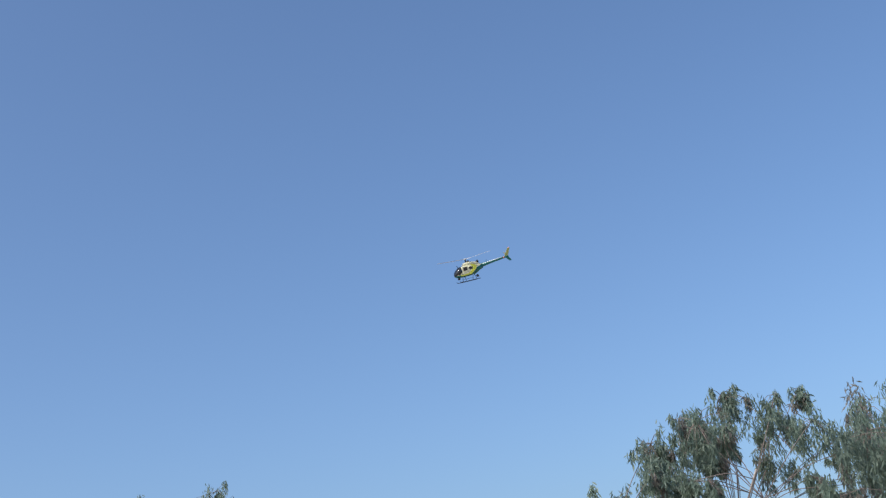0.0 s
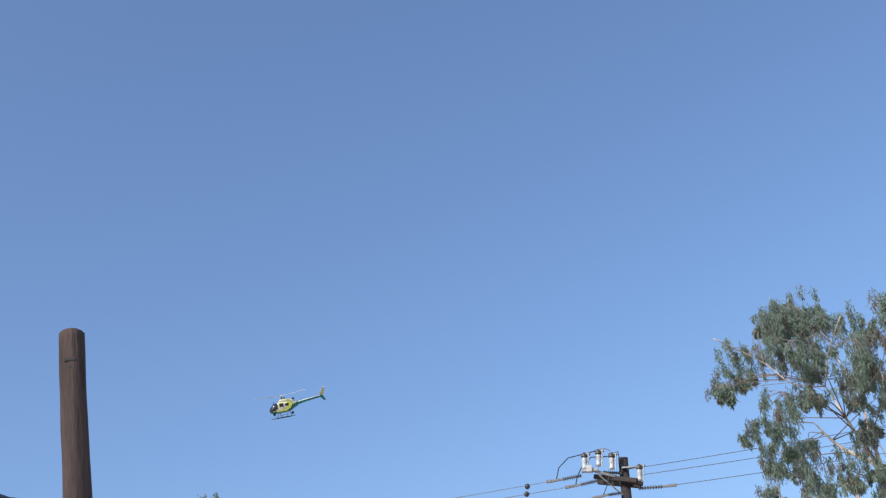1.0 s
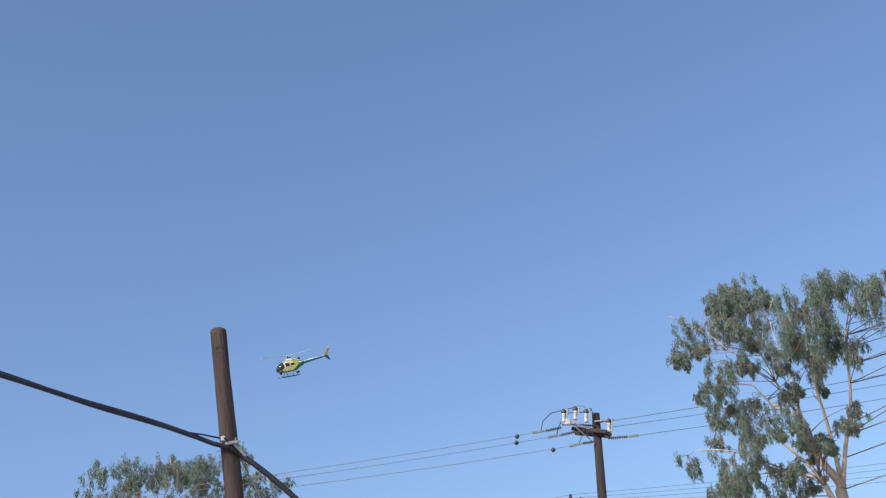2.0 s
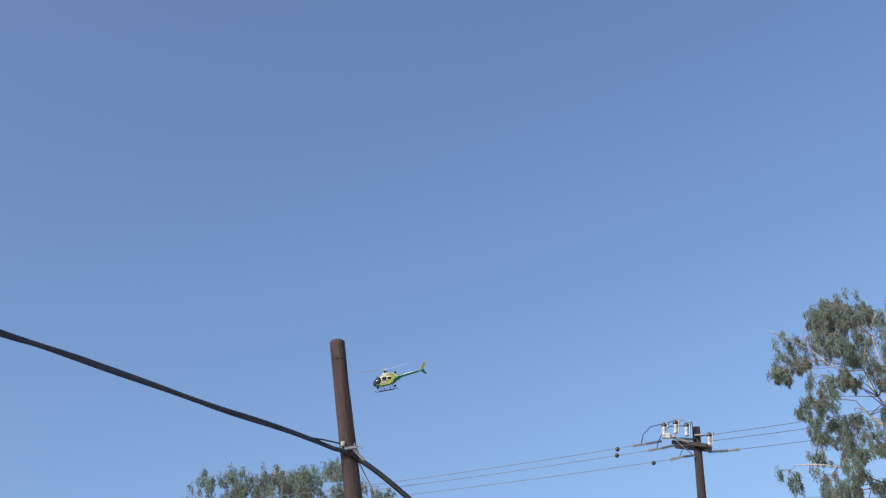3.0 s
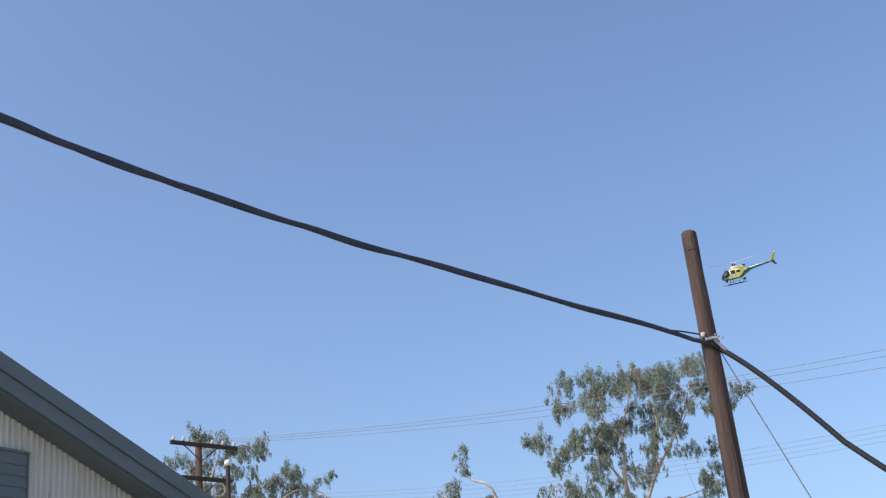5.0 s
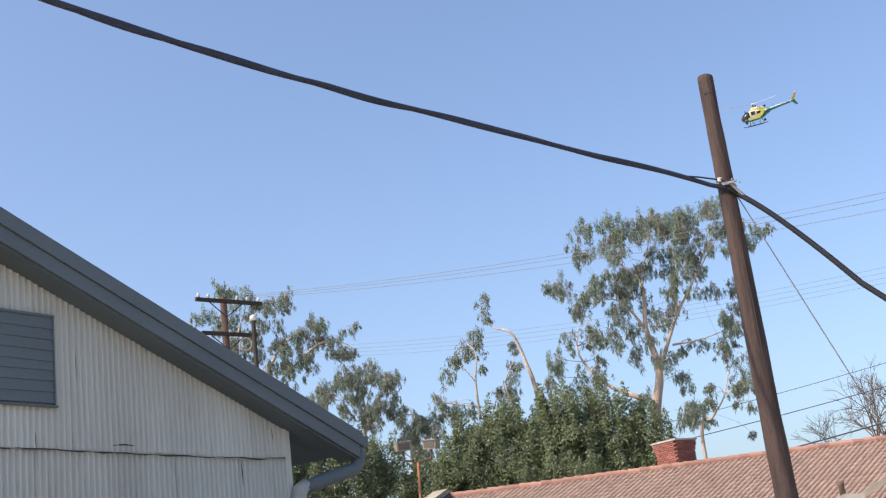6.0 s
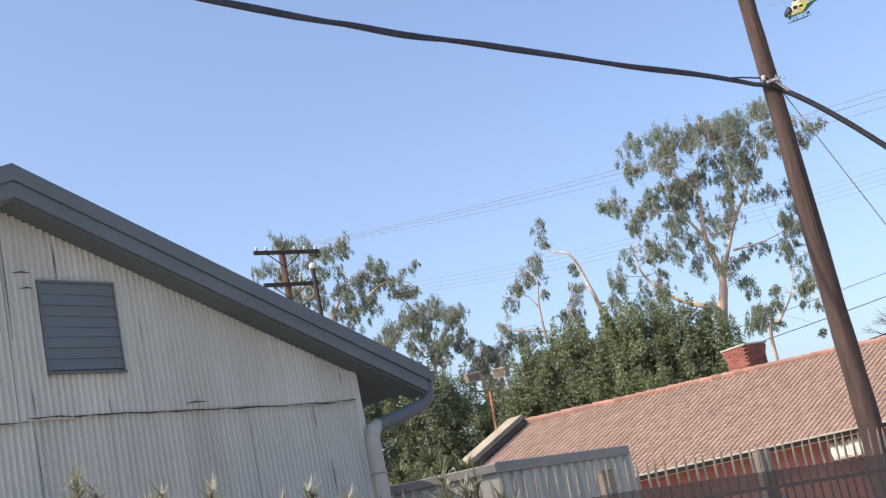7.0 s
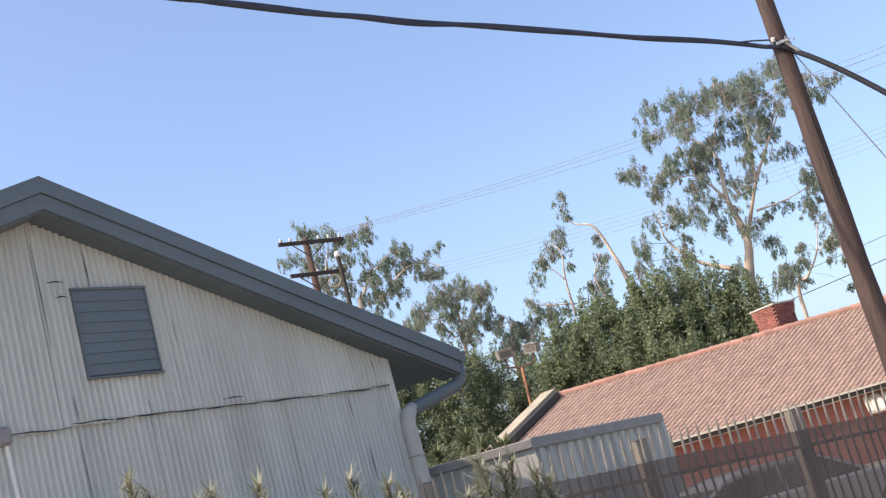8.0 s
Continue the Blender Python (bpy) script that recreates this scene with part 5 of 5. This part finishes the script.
sprig_plant(facing(-16.0, 4.6), "upright needle-leaved shrub tips in front of the barn", 1, [(0.0, 0, 2.10), (0.02, 0.03, 2.04), (-0.02, -0.03, 2.0), (0.09, 0.05, 1.97), (-0.1, 0.1, 1.88), (0.2, 0.1, 1.86)])
sprig_plant(facing(-12.0, 4.6), "upright needle-leaved shrub with pale tips", 2, [(0.0, 0, 1.96), (-0.13, 0.1, 1.99), (0.1, 0.1, 1.86), (0.2, 0, 1.82)])
sprig_plant(facing(-6.2, 4.6), "needle-leaved shrub with yellowish tips", 3, [(0.0, 0, 1.89), (0.09, 0.1, 1.84), (-0.12, 0.1, 1.87), (0.2, 0, 1.80), (-0.2, 0.1, 1.80)])
sprig_plant(facing(-0.2, 5.0), "taller dry shrub growing through the fence", 4, [(0.0, 0, 1.86), (0.05, 0.05, 1.80), (-0.06, 0.1, 1.78), (0.12, 0.1, 1.74), (-0.14, 0, 1.72), (0.2, 0.1, 1.70), (0.02, 0.12, 1.84)])


# ---------------------------------------------------------------- helicopter
def build_helicopter(m):
    """A light single-rotor helicopter, nose along +x, in metres."""
    h = thing("helicopter", m, "dark green and yellow light helicopter flying in the sky", "helicopter")
    # cabin and body
    sec = [(2.55, 0.62, 0.06, 0.06, 2), (2.48, 0.62, 0.35, 0.3, 2.2), (2.2, 0.68, 0.68, 0.55, 2.3), (1.6, 0.85, 0.88, 0.82, 2.5), (0.8, 0.95, 0.93, 0.95, 2.7), (-0.3, 0.95, 0.93, 0.93, 2.7), (-1.2, 1.0, 0.85, 0.78, 2.5), (-2.0, 1.12, 0.6, 0.55, 2.2), (-2.7, 1.22, 0.38, 0.38, 2)]
    part("fuselage", loft(bmesh.new(), sec, 28), M_HELI_PALE, h, "pale gold fuselage", smooth=True)
    belly = [(x, zc - hh * 0.62, hw * 0.9, hh * 0.42, 2.4) for x, zc, hw, hh, _ in sec[1:-1]]
    part("belly", loft(bmesh.new(), belly, 24), M_HELI_GREEN, h, "dark green belly", smooth=True)
    part("windscreen", loft(bmesh.new(), [(2.57, 0.62, 0.16, 0.16, 2.2), (2.5, 0.64, 0.38, 0.32, 2.2), (2.22, 0.74, 0.70, 0.56, 2.3), (1.68, 0.93, 0.90, 0.80, 2.5), (1.3, 1.05, 0.93, 0.80, 2.5), (1.22, 1.05, 0.7, 0.6, 2.5)], 24), M_HELI_GLASS, h, "dark tinted bubble windscreen", smooth=True)
    for s in (-1, 1):
        door = part("cabin_door", boxed(0.15, 1.1, s * 0.925 - 0.02, s * 0.925 + 0.02, 0.4, 1.7, bevel=0.015), M_HELI_PALE, h)
        part("door_window", boxed(0.25, 1.0, s * 0.945 - 0.012, s * 0.945 + 0.012, 1.0, 1.6, bevel=0.01), M_HELI_GLASS, door, "dark door window")
        part("rear_window", boxed(-0.75, -0.05, s * 0.935 - 0.012, s * 0.935 + 0.012, 1.05, 1.5, bevel=0.01), M_HELI_GLASS, h)
        part("flash_stripe", slab(bmesh.new(), [(-1.5, 1.5), (-0.75, 1.85), (-0.35, 1.85), (-0.85, 1.25), (0.1, 0.42), (1.7, 0.36), (1.6, 0.2), (-0.3, 0.22), (-1.25, 0.9)], s * 0.93 - 0.02, s * 0.93 + 0.02), M_HELI_YELLOW, h, "bright yellow flash stripe")
    rump = [(-1.05, 0.80, 0.86, 0.72, 2.5), (-1.5, 0.88, 0.79, 0.66, 2.4), (-2.0, 1.06, 0.62, 0.55, 2.2), (-2.75, 1.2, 0.40, 0.40, 2)]
    part("rump", loft(bmesh.new(), rump, 24), M_HELI_GREEN, h, "dark green rear fuselage", smooth=True)
    for s in (-1, 1):
        part("door_handle", boxed(0.18, 0.3, s * 0.955 - 0.01, s * 0.955 + 0.01, 0.86, 0.9), M_HELI_DARK, h)
        part("side_light", lathe(bmesh.new(), [(0.03, -0.03), (0.05, 0.0), (0.02, 0.04)], (-6.5, s * 1.16, 1.74), 8), M_RED, h)
    # engine cowling and mast
    part("cowling", loft(bmesh.new(), [(0.75, 1.95, 0.2, 0.15, 2), (0.5, 2.05, 0.42, 0.3, 2.4), (-0.6, 2.05, 0.48, 0.36, 2.5), (-1.6, 1.85, 0.42, 0.36, 2.4), (-2.3, 1.6, 0.25, 0.22, 2)], 20), M_HELI_PALE, h, "pale gold engine cowling", smooth=True)
    part("exhaust", tubed([(-1.5, 0, 1.95), (-1.95, 0, 2.12), (-2.2, 0, 2.2)], [0.2, 0.2, 0.22], 12), M_HELI_DARK, h, "black exhaust pipe")
    part("mast", tubed([(0, 0, 2.3), (0, 0, 2.95)], [0.14, 0.09], 10), M_HELI_DARK, h)
    hub = part("rotor_hub", lathe(bmesh.new(), [(0.1, 2.85), (0.34, 2.9), (0.34, 3.0), (0.12, 3.08)], (0, 0, 0), 12), M_BLADE, h, "grey rotor hub")
    for k in range(3):
        a = radians(10 + 120 * k)
        b = slab(bmesh.new(), [(0.35, -0.05), (1.0, -0.06), (5.34, -0.02), (5.34, 0.02), (1.0, 0.0), (0.35, 0.03)], -0.17, 0.17)
        blade = part("rotor_blade", b, M_BLADE, hub, "long grey rotor blade")
        blade.matrix_local = Matrix.Rotation(a, 4, "Z") @ pose(0, 0, 2.96, 4, -2.5, 0)
    # tail
    part("tail_boom", loft(bmesh.new(), [(-2.4, 1.28, 0.36, 0.36, 2), (-4.5, 1.5, 0.24, 0.25, 2), (-7.6, 1.78, 0.15, 0.16, 2), (-7.8, 1.8, 0.05, 0.05, 2)], 16), M_HELI_GREEN, h, "dark green tail boom", smooth=True)
    part("boom_stripe", loft(bmesh.new(), [(-2.8, 1.48, 0.30, 0.13, 2), (-4.5, 1.62, 0.22, 0.13, 2), (-7.2, 1.84, 0.13, 0.10, 2)], 12), M_HELI_WHITE, h, "white stripe along the boom", smooth=True)
    part("fin", slab(bmesh.new(), [(-7.0, 1.85), (-7.7, 1.8), (-8.35, 3.15), (-7.95, 3.2)], -0.06, 0.06), M_HELI_FIN, h, "dull yellow upper tail fin")
    part("lower_fin", slab(bmesh.new(), [(-7.1, 1.72), (-7.75, 1.75), (-8.2, 0.95), (-7.85, 0.92)], -0.05, 0.05), M_HELI_GREEN, h)
    part("stabiliser", boxed(-6.75, -6.3, -1.15, 1.15, 1.70, 1.76, bevel=0.015), M_HELI_GREEN, h, "dark green tailplane")
    tr = part("tail_rotor_hub", lathe(bmesh.new(), [(0.1, -0.06), (0.1, 0.06)], (0, 0, 0), 8), M_HELI_DARK, h)
    tr.matrix_local = pose(-7.65, -0.28, 1.85, 90, 0, 0)
    for k in range(2):
        part("tail_blade", boxed(0.08, 0.93, -0.09, 0.09, -0.012, 0.012, Matrix.Rotation(radians(55 + 180 * k), 4, "Z")), M_BLADE, tr)
    part("beacon", lathe(bmesh.new(), [(0.05, 3.18), (0.06, 3.24), (0.03, 3.29)], (-8.12, 0, 0), 8), M_RED, h, "small red beacon on the fin")
    part("wire_cutter", slab(bmesh.new(), [(1.5, 1.7), (1.62, 1.66), (1.78, 2.1), (1.7, 2.12)], -0.02, 0.02), M_HELI_DARK, h)
    part("air_intake", lathe(bmesh.new(), [(0.1, 0.0), (0.2, 0.05), (0.2, 0.22), (0.12, 0.28)], (-0.4, 0, 2.36), 12), M_HELI_DARK, h, "black engine air intake")
    part("antenna", tubed([(-3.6, 0, 1.75), (-3.75, 0, 2.2)], [0.03, 0.012], 6), M_HELI_DARK, h)
    # skids
    for s in (-1, 1):
        part("skid", tubed([(2.15, s * 1.05, -0.62), (1.9, s * 1.05, -0.78), (1.5, s * 1.05, -0.82), (-1.6, s * 1.05, -0.82)], 0.055, 8), M_HELI_DARK, h, "black landing skid")
        for x in (0.95, -0.9):
            part("skid_strut", tubed([(x, s * 1.05, -0.8), (x, s * 0.85, -0.35), (x, s * 0.4, 0.1)], 0.05, 8), M_HELI_DARK, h)
        part("step", boxed(-0.2, 0.7, s * 1.12 - 0.1, s * 1.12 + 0.1, -0.42, -0.38), M_HELI_DARK, h)
    part("camera_ball", lathe(bmesh.new(), [(0.06, -0.45), (0.2, -0.38), (0.26, -0.2), (0.2, -0.02), (0.1, 0.1)], (1.95, 0.35, 0.1), 12), M_HELI_DARK, h, "black sensor ball under the nose", smooth=True)
    part("searchlight", lathe(bmesh.new(), [(0.1, -0.4), (0.22, -0.36), (0.22, -0.05), (0.08, 0.05)], (-1.35, 0.55, -0.1), 12), M_HELI_DARK, h, "black searchlight under the belly", smooth=True)
    return h


HP = direction(20.42, 19.55, 212)
build_helicopter(Matrix.Translation(HP) @ pose(0, 0, 0, 0, 0, 180 - 21 + 19) @ pose(0, 0, 0, -15, 9, 0))


def build_airliner(m):
    a = thing("airplane", m, "tiny white airplane far off in the blue sky", "airplane")
    part("fuselage", loft(bmesh.new(), [(19, 0, 0.2, 0.2, 2), (17, 0, 1.6, 1.6, 2), (10, 0, 2, 2, 2), (-10, 0, 2, 2, 2), (-18, 0.8, 0.4, 0.5, 2)], 14), M_PLANE, a, smooth=True)
    for s in (-1, 1):
        bm = bmesh.new()
        slab(bm, [(3, 0), (-3, 0), (-6.5, s * 17), (-4.8, s * 17)], -0.25, 0.25)
        part("wing", bm, M_PLANE, a).matrix_local = pose(0, 0, -0.6, 90, 0, 0)
        part("engine", tubed([(2.5, s * 5.8, -1.8), (-1.0, s * 5.8, -1.8)], [1.1, 0.9], 12), M_PLANE, a)
    part("fin", slab(bmesh.new(), [(-12, 1.5), (-17.5, 1.5), (-19, 7), (-17, 7)], -0.2, 0.2), M_PLANE, a)
    return a


AP = direction(16.7, 25.4, 4700)
build_airliner(Matrix.Translation(AP) @ pose(0, 0, 0, 0, 0, -16))

# ---------------------------------------------------------------- roof tiles and bricks, piece by piece
brick_courses(chimney, 0.52, 0.60, -0.05, 18, (0.015, 0.03, 0.045, 0.06, 0.075))
brick_courses(stack, 0.46, 0.34, 1.9, 14)
COL, ROW = 0.225, 0.27
SKEW = (HIP_X - HX0) / SLOPE_LEN


def tile_shape(n=6):
    """One barrel tile: an arch with a thick lower lip, lower end at the origin, running up along +y."""
    verts, faces = [], []
    for y, lift in ((0.0, 0.0), (ROW + 0.06, -0.036)):
        for k in range(n + 1):
            a = math.pi * k / n
            verts.append((-math.cos(a) * COL * 0.5 + SKEW * y, y, math.sin(a) * 0.078 + lift))
    for k in range(n + 1):
        a = math.pi * k / n
        verts.append((-math.cos(a) * COL * 0.5 * 0.84, 0.0, math.sin(a) * 0.05 - 0.02))
    for k in range(n):
        faces.append((k, k + 1, n + 2 + k, n + 1 + k))
        faces.append((k + 1, k, 2 * n + 2 + k, 2 * n + 3 + k))
    return verts, faces


tv, tf = tile_shape()
tile_me = bpy.data.meshes.new("tile")
tile_me.from_pydata(tv, [], tf)
tile_me.materials.append(M_TILE)
for p in tile_me.polygons:
    p.use_smooth = True
rows_n = int(SLOPE_LEN / ROW)
cols_n = int((HX1 - HX0) / COL)
rnd = random.Random(21)
rest_v, rest_f = [], []
for r in range(rows_n + 1):
    for c in range(cols_n):
        s = -0.04 + r * ROW
        x = HX0 + 0.5 + COL * (c + 0.5) + SKEW * s
        if s > SLOPE_LEN - 0.1 or x > HX1:
            continue
        mt = pose(x + rnd.uniform(-0.012, 0.012), s * math.cos(PITCH), EAVE_Z - 0.075 + s * math.sin(PITCH), math.degrees(PITCH) + rnd.uniform(-0.8, 0.8), rnd.uniform(-2.5, 2.5), rnd.uniform(-1.2, 1.2))
        if r < 8 and 72 <= c < 109:
            o = mesh_part("tile", tile_me, None, roof_a)
            o.matrix_local = mt
        else:
            i = len(rest_v)
            rest_v += [mt @ Vector(v) for v in tv]
            rest_f += [tuple(q + i for q in f) for f in tf]
me = bpy.data.meshes.new("tile_field")
me.from_pydata(rest_v, [], rest_f)
tagged(mesh_part("tile_field", me, M_TILES, roof_a, smooth=True), "rows of terracotta barrel tiles", kind="stuff")
ridge_me = bpy.data.meshes.new("ridge_tile")
bm = bmesh.new()
tube(bm, [(-0.24, 0, -0.055), (0.24, 0, -0.055)], [0.166, 0.138], 12)
bm.to_mesh(ridge_me)
bm.free()
ridge_me.materials.append(M_RIDGE)
for k in range(int((HX1 - HIP_X) / 0.44)):
    o = mesh_part("ridge_tile", ridge_me, None, roof_a)
    o.matrix_local = pose(HIP_X + 0.24 + 0.44 * k, 5.0, EAVE_Z + RISE + rnd.uniform(-0.012, 0.012), 0, 0.6, rnd.uniform(-1.5, 1.5))
